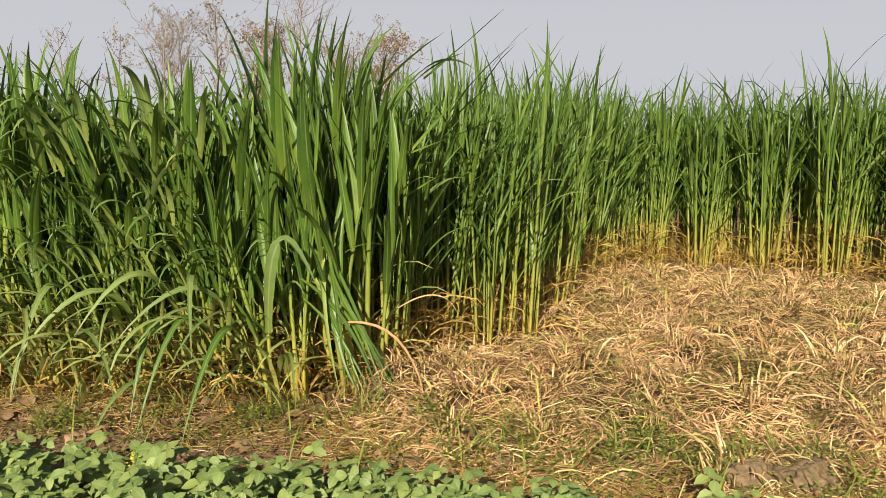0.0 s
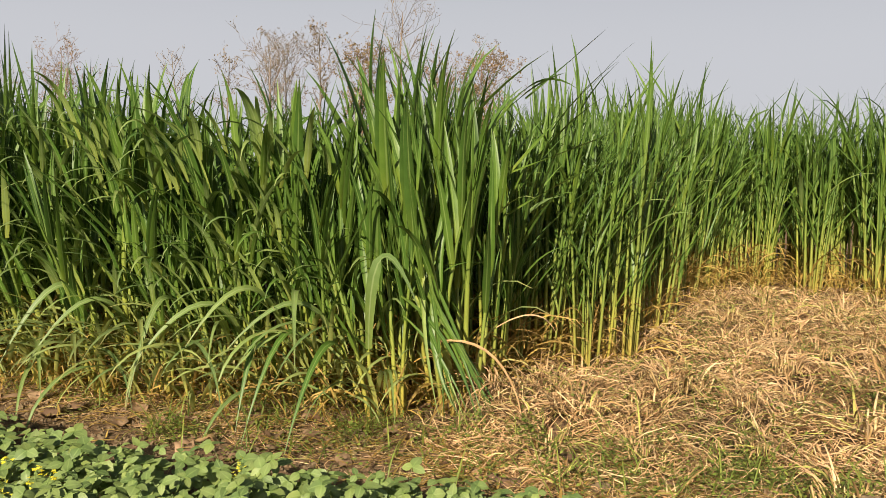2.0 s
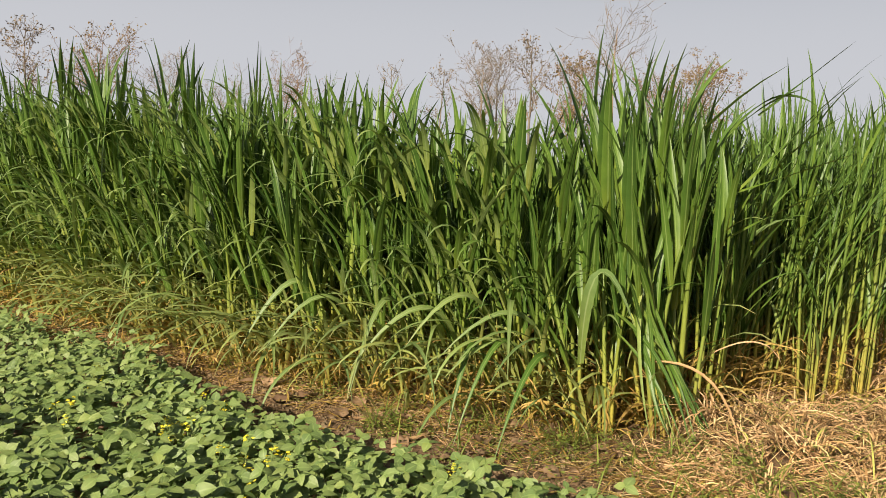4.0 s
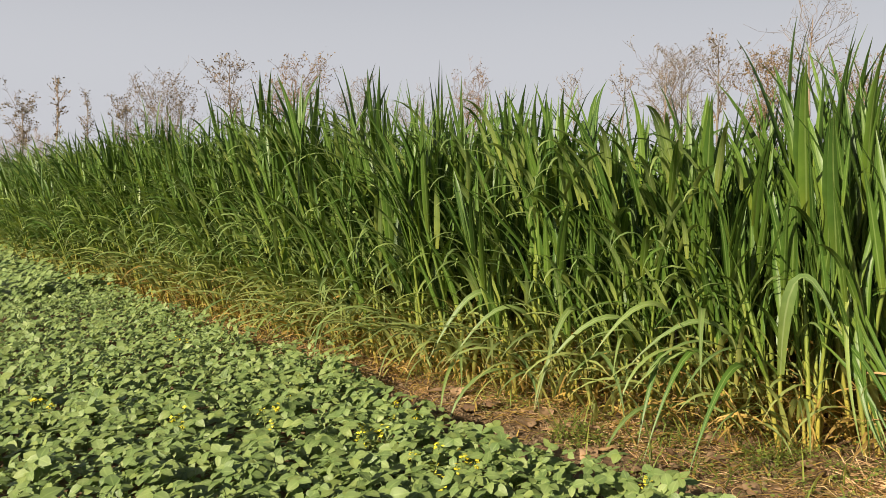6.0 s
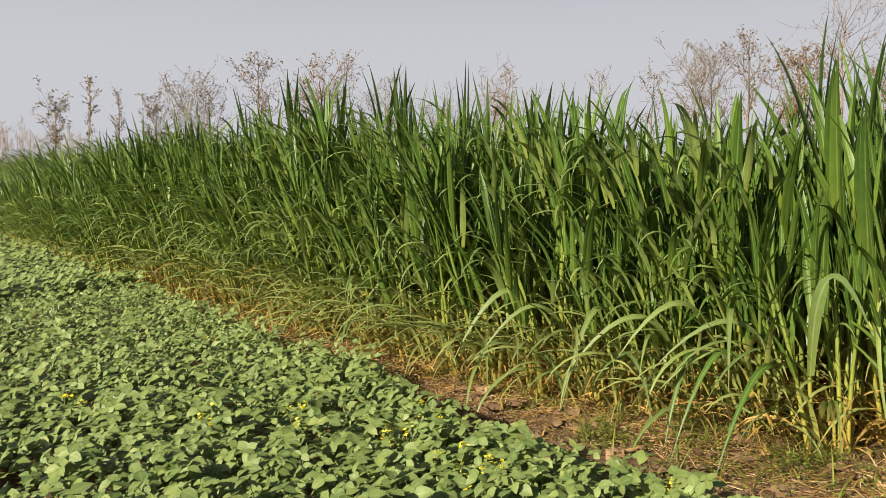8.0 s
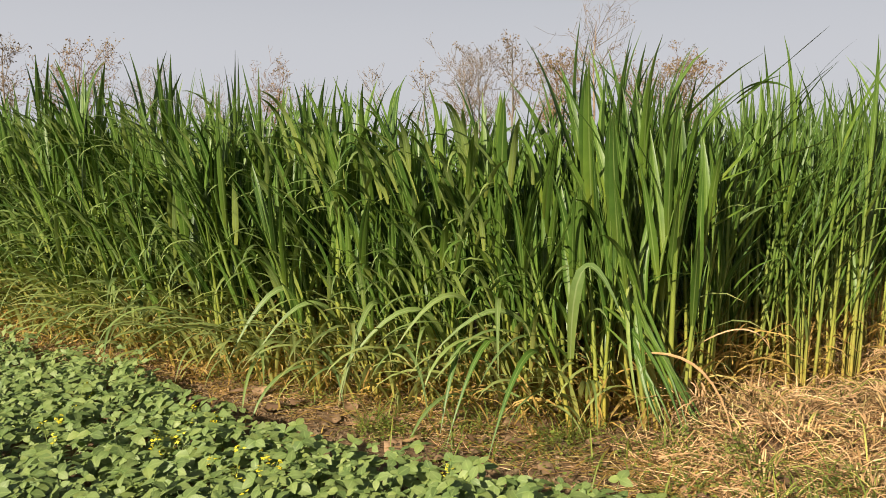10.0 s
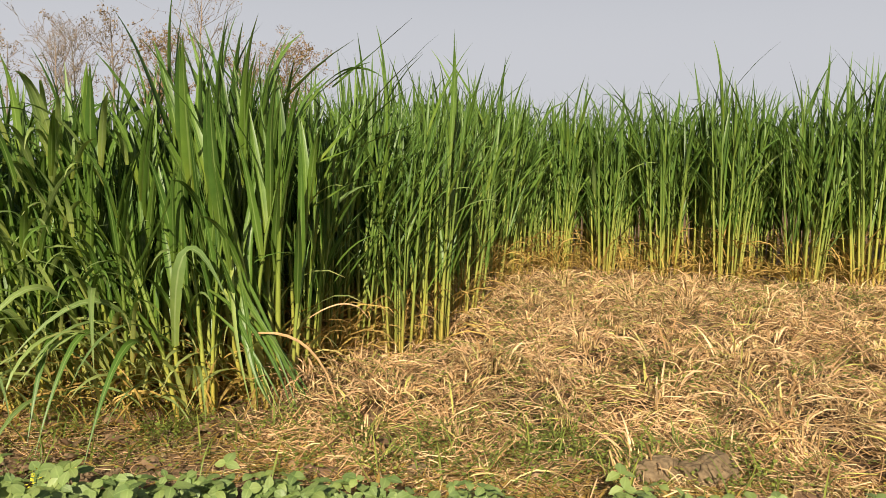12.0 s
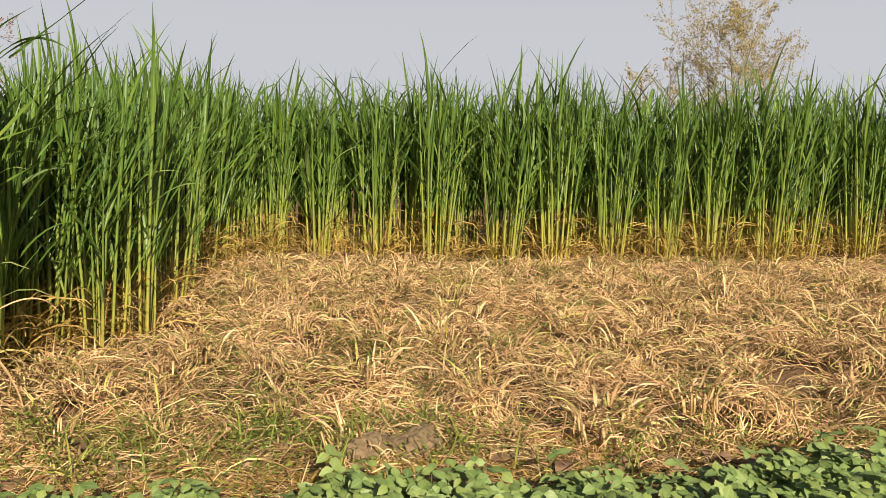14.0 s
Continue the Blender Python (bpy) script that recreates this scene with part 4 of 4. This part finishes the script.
# ---------- loose things on the soil strip ----------
def fallen_leaf_mesh():
    """A dead leaf, broad or narrow, with wavy rim, wrinkles and a lengthwise curl."""
    length, width, curl, seed = R(0.13, 0.21), R(0.055, 0.11), R(-1.5, 4.5), R(0, 99)
    rows, cols, v, t = 10, 7, [], []
    for i in range(rows):
        s = i / (rows - 1)
        w = width / 2 * (math.sin(math.pi * s ** 0.85) ** 0.6 + 0.02) * (1 + 0.3 * noise.noise((s * 4, seed, 0)))
        for j in range(cols):
            q = 2 * j / (cols - 1) - 1
            x, y = length * s + 0.006 * noise.noise((seed, q * 2, s * 5)), q * w + 0.02 * noise.noise((seed, 5, s * 2))
            z = curl * y * y * 4 + 0.022 * noise.noise((x * 18, y * 18, seed)) + 0.014 * noise.noise((x * 50, y * 50, seed)) + 0.03 * noise.noise((s * 2, seed, 9))
            v.append((x, y, z)), t.append(((q + 1) / 2, s))
    v = np.array(v)
    v[:, 2] -= np.percentile(v[:, 2], 20)
    f = np.array([(i * cols + j, i * cols + j + 1, (i + 1) * cols + j + 1, (i + 1) * cols + j) for i in range(rows - 1) for j in range(cols - 1)])
    g = Geo().add(v, f, np.array(t))
    return g.add(*tube([(-0.035, 0.004, 0.006), (-0.012, 0, 0.008), tuple(v[3])], [0.0012, 0.0016, 0.001], 4)).mesh("dead_leaf", DEADLEAF)


FALLEN = [fallen_leaf_mesh() for _ in range(18)]
SPOTS = [(-2.2, 4.75), (-2.35, 4.8), (-2.1, 4.6), (-2.0, 4.85), (-1.75, 4.9), (-1.85, 4.4), (-1.7, 4.35), (-1.35, 4.35), (-0.85, 4.45), (-0.4, 4.05), (-0.32, 4.12), (-0.45, 4.2),
         (-0.9, 4.25), (0.6, 4.0), (0.95, 3.9), (0.85, 3.85), (1.0, 3.82), (1.87, 3.36), (1.8, 3.3), (1.95, 3.4), (2.5, 3.1), (2.6, 3.15), (2.75, 3.05), (2.85, 3.1), (2.95, 2.95),
         (3.05, 3.0), (3.2, 2.9), (2.4, 3.2), (-3.2, 5.1), (-3.4, 5.0), (-3.6, 5.2), (-2.8, 4.95), (-4.1, 5.35), (-1.2, 4.75), (-0.75, 4.75), (-0.6, 4.6), (-1.05, 4.7), (0.2, 4.3), (-2.5, 4.95), (-1.5, 4.6), (2.15, 3.25), (2.3, 3.05), (2.68, 2.95), (2.9, 2.85), (3.1, 2.8), (3.3, 2.75), (1.3, 3.55), (0.75, 3.75), (-1.6, 4.75), (-1.95, 4.65), (-2.3, 4.55), (-1.3, 4.5), (-0.55, 4.4), (-0.15, 4.2), (-2.6, 4.75), (-2.45, 4.65), (-2.15, 4.9), (-2.05, 4.72), (-1.8, 4.6), (-1.62, 4.5), (-1.9, 4.3), (-1.5, 4.25), (-1.15, 4.2), (-0.95, 4.1), (-0.25, 4.0), (-0.5, 3.95), (-0.7, 4.3), (-2.9, 4.8), (-3.1, 4.95), (-1.4, 4.85)]
for i, (x, y) in enumerate(SPOTS):
    ob = new("dead_leaf", FALLEN[i % 18])
    s = R(0.85, 1.35)
    ob.matrix_basis = Matrix.Translation((x, y, height(x, y) + (0.03 if x > 0 else 0.012))) @ turn(R(0, 6.28), R(0, 14), R(0, 6.28)) @ Matrix.Scale(s, 4)
    tagged(ob, "large curled brown dead leaf on the soil", "leaf", "dead leaves on the soil")


def clod_mesh(sx, sy, sz, seed):
    bm = bmesh.new()
    bmesh.ops.create_icosphere(bm, subdivisions=4, radius=1)
    for v in bm.verts:
        n = v.co.normalized()
        v.co *= 1 + 0.35 * noise.noise(n * 1.4 + Vector((seed, 0, 0))) + 0.2 * noise.noise(n * 3.5 + Vector((0, seed, 0))) + 0.1 * noise.noise(n * 8) + 0.07 * noise.noise(n * 21)
        v.co = Vector((v.co.x * sx, v.co.y * sy, max(v.co.z, -0.3) * sz))
    me = bpy.data.meshes.new("soil_clod")
    bm.to_mesh(me)
    bm.free()
    me.materials.append(CLOD)
    return me


for k, (x, y, sx, sy, sz) in enumerate([(1.4, 3.72, 0.13, 0.1, 0.1), (1.62, 3.64, 0.14, 0.1, 0.11), (0.3, 3.95, 0.06, 0.05, 0.045), (-1.0, 4.62, 0.05, 0.05, 0.04), (2.1, 3.5, 0.06, 0.05, 0.04), (0.55, 4.15, 0.05, 0.04, 0.035)]):
    ob = new("soil_clod", clod_mesh(sx, sy, sz, k * 3.1))
    ob.location = (x, y, height(x, y) + sz * 0.3)
    tagged(ob, "rough brown clod of dry soil", "clod", "soil clods")


def crumbs():
    g = Geo()
    base = tube([(0, 0, -0.5), (0, 0, -0.25), (0.1, 0, 0.25), (0.05, 0, 0.5)], [0.05, 0.45, 0.5, 0.05], 4)
    for _ in range(4600):
        x = R(-6.5, 3.4)
        y = np.interp(x, [-6.5, -3.8, -2.2, -1.0, 0.2, 1.3, 3.4], [5.95, 5.1, 4.45, 4.2, 3.85, 3.5, 2.7]) + rng.gauss(0, 0.28)
        s = R(0.008, 0.028) * (1.9 if rng.random() < 0.12 else 1)
        g.put(base, Matrix.Translation((x, y, height(x, y) + s * 0.2)) @ turn(R(0, 6.28), R(0, 90), R(0, 6.28)) @ Matrix.Diagonal((s, s * R(0.6, 1), s * R(0.5, 1), 1)))
    tagged(new("soil_crumbs", g.mesh("soil_crumbs", CLOD, smooth=False)), "loose brown soil crumbs between the crop and the grass", "soil", kind="stuff")


crumbs()


def litter():
    g = Geo()
    for k in range(10200):
        x = R(-0.6, 3.4) if k % 4 == 0 else R(-9, 3.4)      # thickest along the cut field
        y = np.interp(x, [-9, -6.5, -3.8, -2.2, -1.0, 0.2, 1.3, 3.4], [7.0, 6.05, 5.35, 4.85, 4.55, 4.0, 3.6, 2.85]) + rng.gauss(0, 0.26)
        if rng.random() < 0.6:
            g.put(STRAWS[rng.randrange(40)], Matrix.Translation((x, y, height(x, y) + R(0.005, 0.03))) @ turn(R(0, 6.28), R(-10, 10)) @ Matrix.Diagonal((R(0.3, 0.9), 0.7, 0.4, 1)), 0)
        else:
            g.put(rng.choice(DRIES), Matrix.Translation((x, y, height(x, y) + R(0.0, 0.03))) @ turn(R(0, 6.28), R(-8, 8)) @ Matrix.Diagonal((R(0.25, 0.7), R(0.4, 0.8), 0.12, 1)), 1)
    tagged(new("litter", g.mesh("litter", STRAW, DRY)), "dry straw and leaf scraps on the bare soil", "litter", kind="stuff")


litter()


# ---------- mustard among the beans ----------
def mustard_meshes():
    g, p = Geo(), Geo()
    for _ in range(rng.randrange(2, 5)):
        a, t, h = R(0, 6.28), R(0.05, 0.35), R(0.17, 0.27)
        tip = Vector((h * t * math.cos(a), h * t * math.sin(a), h))
        g.add(*tube([(0, 0, 0), tip * 0.5 + Vector((0.01, 0, 0)), tip], [0.0035, 0.0028, 0.0015], 5))
        for _ in range(rng.randrange(6, 11)):
            c = tip + Vector((R(-0.02, 0.02), R(-0.02, 0.02), R(-0.045, 0.02)))
            tilt = turn(R(0, 6.28), R(0, 50), R(0, 6.28))
            for q in range(4):
                p.put(leaflet(0.012, 0.01, 15, 0.1, 2), Matrix.Translation(c) @ tilt @ Matrix.Rotation(q * 1.57, 4, "Z"))
    leaves = Geo()
    for _ in range(6):
        leaves.put(leaflet(R(0.06, 0.11), R(0.025, 0.04), R(20, 60), 0.2, 4), Matrix.Translation((0, 0, R(0.03, 0.16))) @ turn(R(0, 6.28)) @ Matrix.Rotation(-0.6, 4, "Y"))
    return g.mesh("stem", BEANSTEM), p.mesh("blossom", PETAL), leaves.mesh("foliage", WEED)


MUSTARD = [mustard_meshes() for _ in range(6)]
for i, (x, y) in enumerate([(-2.04, 3.18), (-2.25, 3.3), (-1.97, 2.93), (-2.69, 3.5), (-2.78, 3.45), (-2.38, 3.3), (-3.64, 3.03), (-3.84, 4.12), (-2.94, 3.97), (-4.6, 2.8), (-3.54, 3.71), (-2.7, 3.82), (-1.29, 3.5),
                            (-2.72, 3.38), (-2.62, 3.42), (-3.3, 3.3), (-5.6, 4.7), (-2.1, 3.08)]):
    top = tagged(new("mustard_plant"), "small mustard plant with yellow flowers among the beans", "mustard", "mustard plants in the crop")
    top.matrix_basis = Matrix.Translation((x, y, height(x, y))) @ turn(R(0, 6.28)) @ Matrix.Scale(R(0.8, 1.05), 4)
    for name, me in zip(("stem", "blossom", "foliage"), MUSTARD[i % 6]):
        part(name, me, top, None, "bright yellow blossom" if name == "blossom" else "")


# ---------- trees in the distance ----------
def tree(x, y, tall, width, bark, leaf=None, leaf_count=0, leaf_size=0.16, first=0.35, depth=3, label="", lean=0.0, thick=1.0, limbs=13, rise=(30, 62)):
    """A leader with limbs all the way up, each branching on into twigs; leaves sit on the outer twigs."""
    wood, tips = Geo(), []
    ob = tagged(new("tree"), label, "tree", "trees beyond the grass field")
    ob.matrix_basis = Matrix.Translation((x, y, 0))
    pts, bend = [Vector((0, 0, -0.1))], Vector((lean, 0, 1))
    for k in range(10):
        bend = (Vector((bend.x * 0.8, bend.y * 0.8, bend.z)) + Vector((rng.gauss(0, 0.06), rng.gauss(0, 0.06), 0.12))).normalized()
        pts.append(pts[-1] + bend * tall * 0.095)
    r0 = 0.011 * tall * thick
    wood.add(*tube([tuple(p) for p in pts], [r0 * (1 - 0.9 * k / 10) + 0.012 for k in range(11)], 6))
    part("trunk", wood.mesh("trunk", bark), ob)

    def grow(g, p, d, length, radius, level):
        n = 3 if level < 2 else 2
        line, way = [p.copy()], d.copy()
        for _ in range(n):
            way = (way + Vector((rng.gauss(0, 0.17), rng.gauss(0, 0.17), 0.07 + rng.gauss(0, 0.12)))).normalized()
            line.append(line[-1] + way * length / n)
        end = max(radius * 0.5, 0.011)
        g.add(*tube([tuple(q) for q in line], [radius + (end - radius) * k / n for k in range(n + 1)], 5 if level == 0 else 3))
        if level >= depth - 2:
            tips.extend(line[1:])
        if level >= depth:
            return
        for c in range((5, 3, 2)[min(level, 2)]):
            at = line[1 + c % 3] if level == 0 else line[rng.randrange(1, n + 1)]
            side = Vector((rng.gauss(0, 1), rng.gauss(0, 1), rng.gauss(0.25, 0.7))).normalized()
            grow(g, at, (way * 0.75 + side * 0.8).normalized(), length * R(0.42, 0.65), max(end * R(0.7, 1.1), 0.012), level + 1)

    az, high = R(0, 6.28), 1.0
    for k in range(limbs):
        h = first + (0.95 - first) * (k + R(0.1, 0.9)) / limbs
        i = min(int(h * 10), 9)
        p = pts[i].lerp(pts[i + 1], h * 10 - i)
        up = radians(R(*rise))
        reach = width * 0.46 * (0.5 + 0.5 * math.sin(0.5 + 2.3 * (h - first) / (1 - first))) * R(0.7, 1.1)
        g = Geo()
        grow(g, p, Vector((math.cos(az) * math.cos(up), math.sin(az) * math.cos(up), math.sin(up))), reach, r0 * R(0.3, 0.48) * (1.15 - h) + 0.012, 0)
        part("limb", g.mesh("limb", bark), ob)
        high = max(high, max(v[:, 2].max() for v in g.v))
        az += 2.4 + R(-0.5, 0.5)
    ob.matrix_basis = Matrix.Translation((x, y, 0)) @ Matrix.Scale(tall / high, 4)
    if leaf and leaf_count:
        g = Geo()
        shapes = []
        for _ in range(6):
            a, b, c = leaf_size * R(0.8, 1.3), leaf_size * R(0.25, 0.4), leaf_size * R(-0.15, 0.15)
            shapes.append((np.array([(0, 0, 0), (a * 0.45, b, c), (a, 0, -c), (a * 0.45, -b, c)]), np.array([[0, 1, 2, 3]]), np.array([(0.5, 0), (0, 0.5), (0.5, 1), (1, 0.5)])))
        for _ in range(leaf_count):
            q = rng.choice(tips) + Vector((rng.gauss(0, 0.1), rng.gauss(0, 0.1), rng.gauss(0, 0.1)))
            g.put(rng.choice(shapes), Matrix.Translation(q) @ turn(R(0, 6.28), R(0, 120), R(0, 6.28)))
        tagged(part("crown", g.mesh("crown", leaf), ob), kind="stuff")
    return ob


BARE = "bare grey tree with thin branches and few leaves"
RUSSET = "grey-brown tree with sparse russet leaves"
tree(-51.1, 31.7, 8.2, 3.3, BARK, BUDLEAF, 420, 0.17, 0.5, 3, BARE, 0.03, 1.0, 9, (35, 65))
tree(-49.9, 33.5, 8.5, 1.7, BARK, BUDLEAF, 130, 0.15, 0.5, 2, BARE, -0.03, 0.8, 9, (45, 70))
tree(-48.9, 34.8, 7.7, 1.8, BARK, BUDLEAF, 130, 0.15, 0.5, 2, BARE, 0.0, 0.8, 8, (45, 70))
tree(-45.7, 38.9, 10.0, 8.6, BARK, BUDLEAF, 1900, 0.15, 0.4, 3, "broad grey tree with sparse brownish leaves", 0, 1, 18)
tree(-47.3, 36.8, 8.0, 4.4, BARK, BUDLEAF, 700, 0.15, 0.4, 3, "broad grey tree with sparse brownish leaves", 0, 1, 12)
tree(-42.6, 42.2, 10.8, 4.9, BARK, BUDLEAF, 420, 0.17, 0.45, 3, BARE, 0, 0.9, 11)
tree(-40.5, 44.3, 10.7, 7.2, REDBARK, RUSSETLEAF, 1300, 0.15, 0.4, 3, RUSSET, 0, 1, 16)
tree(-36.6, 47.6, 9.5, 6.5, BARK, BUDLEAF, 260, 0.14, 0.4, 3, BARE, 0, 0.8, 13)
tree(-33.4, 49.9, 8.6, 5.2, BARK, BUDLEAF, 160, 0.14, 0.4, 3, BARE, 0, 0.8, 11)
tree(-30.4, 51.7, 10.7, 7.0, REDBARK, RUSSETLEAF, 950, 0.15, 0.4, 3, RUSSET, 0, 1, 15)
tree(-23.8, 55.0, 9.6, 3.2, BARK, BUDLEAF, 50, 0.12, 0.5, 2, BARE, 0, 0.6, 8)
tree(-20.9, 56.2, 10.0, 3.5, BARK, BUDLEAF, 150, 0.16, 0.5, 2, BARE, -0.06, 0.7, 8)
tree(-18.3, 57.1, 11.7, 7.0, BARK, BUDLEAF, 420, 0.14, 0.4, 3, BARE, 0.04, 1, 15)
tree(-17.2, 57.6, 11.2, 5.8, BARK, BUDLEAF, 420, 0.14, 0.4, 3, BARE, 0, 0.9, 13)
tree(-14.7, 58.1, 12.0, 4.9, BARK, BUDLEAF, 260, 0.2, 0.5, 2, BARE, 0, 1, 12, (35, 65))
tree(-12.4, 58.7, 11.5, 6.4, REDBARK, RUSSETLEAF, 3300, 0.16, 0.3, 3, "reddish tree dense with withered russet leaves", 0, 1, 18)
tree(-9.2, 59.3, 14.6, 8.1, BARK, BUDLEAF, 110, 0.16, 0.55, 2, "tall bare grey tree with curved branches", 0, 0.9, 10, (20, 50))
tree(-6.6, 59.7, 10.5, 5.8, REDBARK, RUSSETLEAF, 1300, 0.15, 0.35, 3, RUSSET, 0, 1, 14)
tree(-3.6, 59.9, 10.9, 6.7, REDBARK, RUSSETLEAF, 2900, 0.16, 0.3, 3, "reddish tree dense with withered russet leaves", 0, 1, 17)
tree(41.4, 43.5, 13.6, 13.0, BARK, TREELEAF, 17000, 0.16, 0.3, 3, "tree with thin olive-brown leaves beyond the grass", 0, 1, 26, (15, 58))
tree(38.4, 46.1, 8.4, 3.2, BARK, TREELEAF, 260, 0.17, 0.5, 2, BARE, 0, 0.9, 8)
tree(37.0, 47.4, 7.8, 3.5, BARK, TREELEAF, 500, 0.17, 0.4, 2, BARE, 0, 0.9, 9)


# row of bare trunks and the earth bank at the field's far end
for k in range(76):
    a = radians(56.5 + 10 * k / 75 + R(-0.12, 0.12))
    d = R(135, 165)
    tree(-d * math.sin(a), d * math.cos(a), R(8.5, 11.5), R(2.2, 3.4), HAZEDBARK, None, 0, 0.1, 0.4, 2, "slim bare tree of a distant row", R(-0.03, 0.03), R(0.45, 0.7), 6, (45, 75))
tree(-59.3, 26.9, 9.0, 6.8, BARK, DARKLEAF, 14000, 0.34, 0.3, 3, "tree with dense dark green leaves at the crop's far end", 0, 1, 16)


def bank():
    n, g = 60, Geo()
    rows = []
    for k in range(n + 1):
        a = radians(58 + 50 * k / n)
        for d, z in ((73, -0.05), (74, 0.55), (76, 1.15), (80, 1.3), (90, -0.05)):
            h = z * (0.8 + 0.5 * noise.noise((k * 0.35, d * 0.2, 4)))
            rows.append((-d * math.sin(a), d * math.cos(a), h))
    v = np.array(rows)
    f = np.array([(k * 5 + j, k * 5 + j + 1, k * 5 + j + 6, k * 5 + j + 5) for k in range(n) for j in range(4)])
    tagged(new("earth_bank", g.add(v, f, v[:, :2]).mesh("earth_bank", BANKSOIL)), "low pale earth bank at the end of the crop", "bank", kind="structure")
    for k in range(7):
        a, d = radians(61.8 + 0.7 * k + R(-0.2, 0.2)), 72.0
        b = Geo()
        shape = [leaflet(0.3, 0.16, 30, 0.2, 2) for _ in range(4)]
        for _ in range(420):
            q = Vector((rng.gauss(0, 0.75), rng.gauss(0, 0.5), abs(rng.gauss(0, 0.42)) + 0.05))
            b.put(rng.choice(shape), Matrix.Translation(q) @ turn(R(0, 6.28), R(0, 120), R(0, 6.28)))
        top = tagged(new("bush"), "low dark bush before the earth bank", "bush", "bushes at the bank")
        top.location = (-d * math.sin(a), d * math.cos(a), 0)
        part("foliage", b.mesh("foliage", DARKLEAF), top)
        w = Geo()
        for _ in range(9):
            w.add(*tube([(0, 0, -0.05), (R(-0.5, 0.5), R(-0.3, 0.3), R(0.4, 0.9))], [0.02, 0.006], 4))
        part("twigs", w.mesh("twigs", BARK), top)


bank()
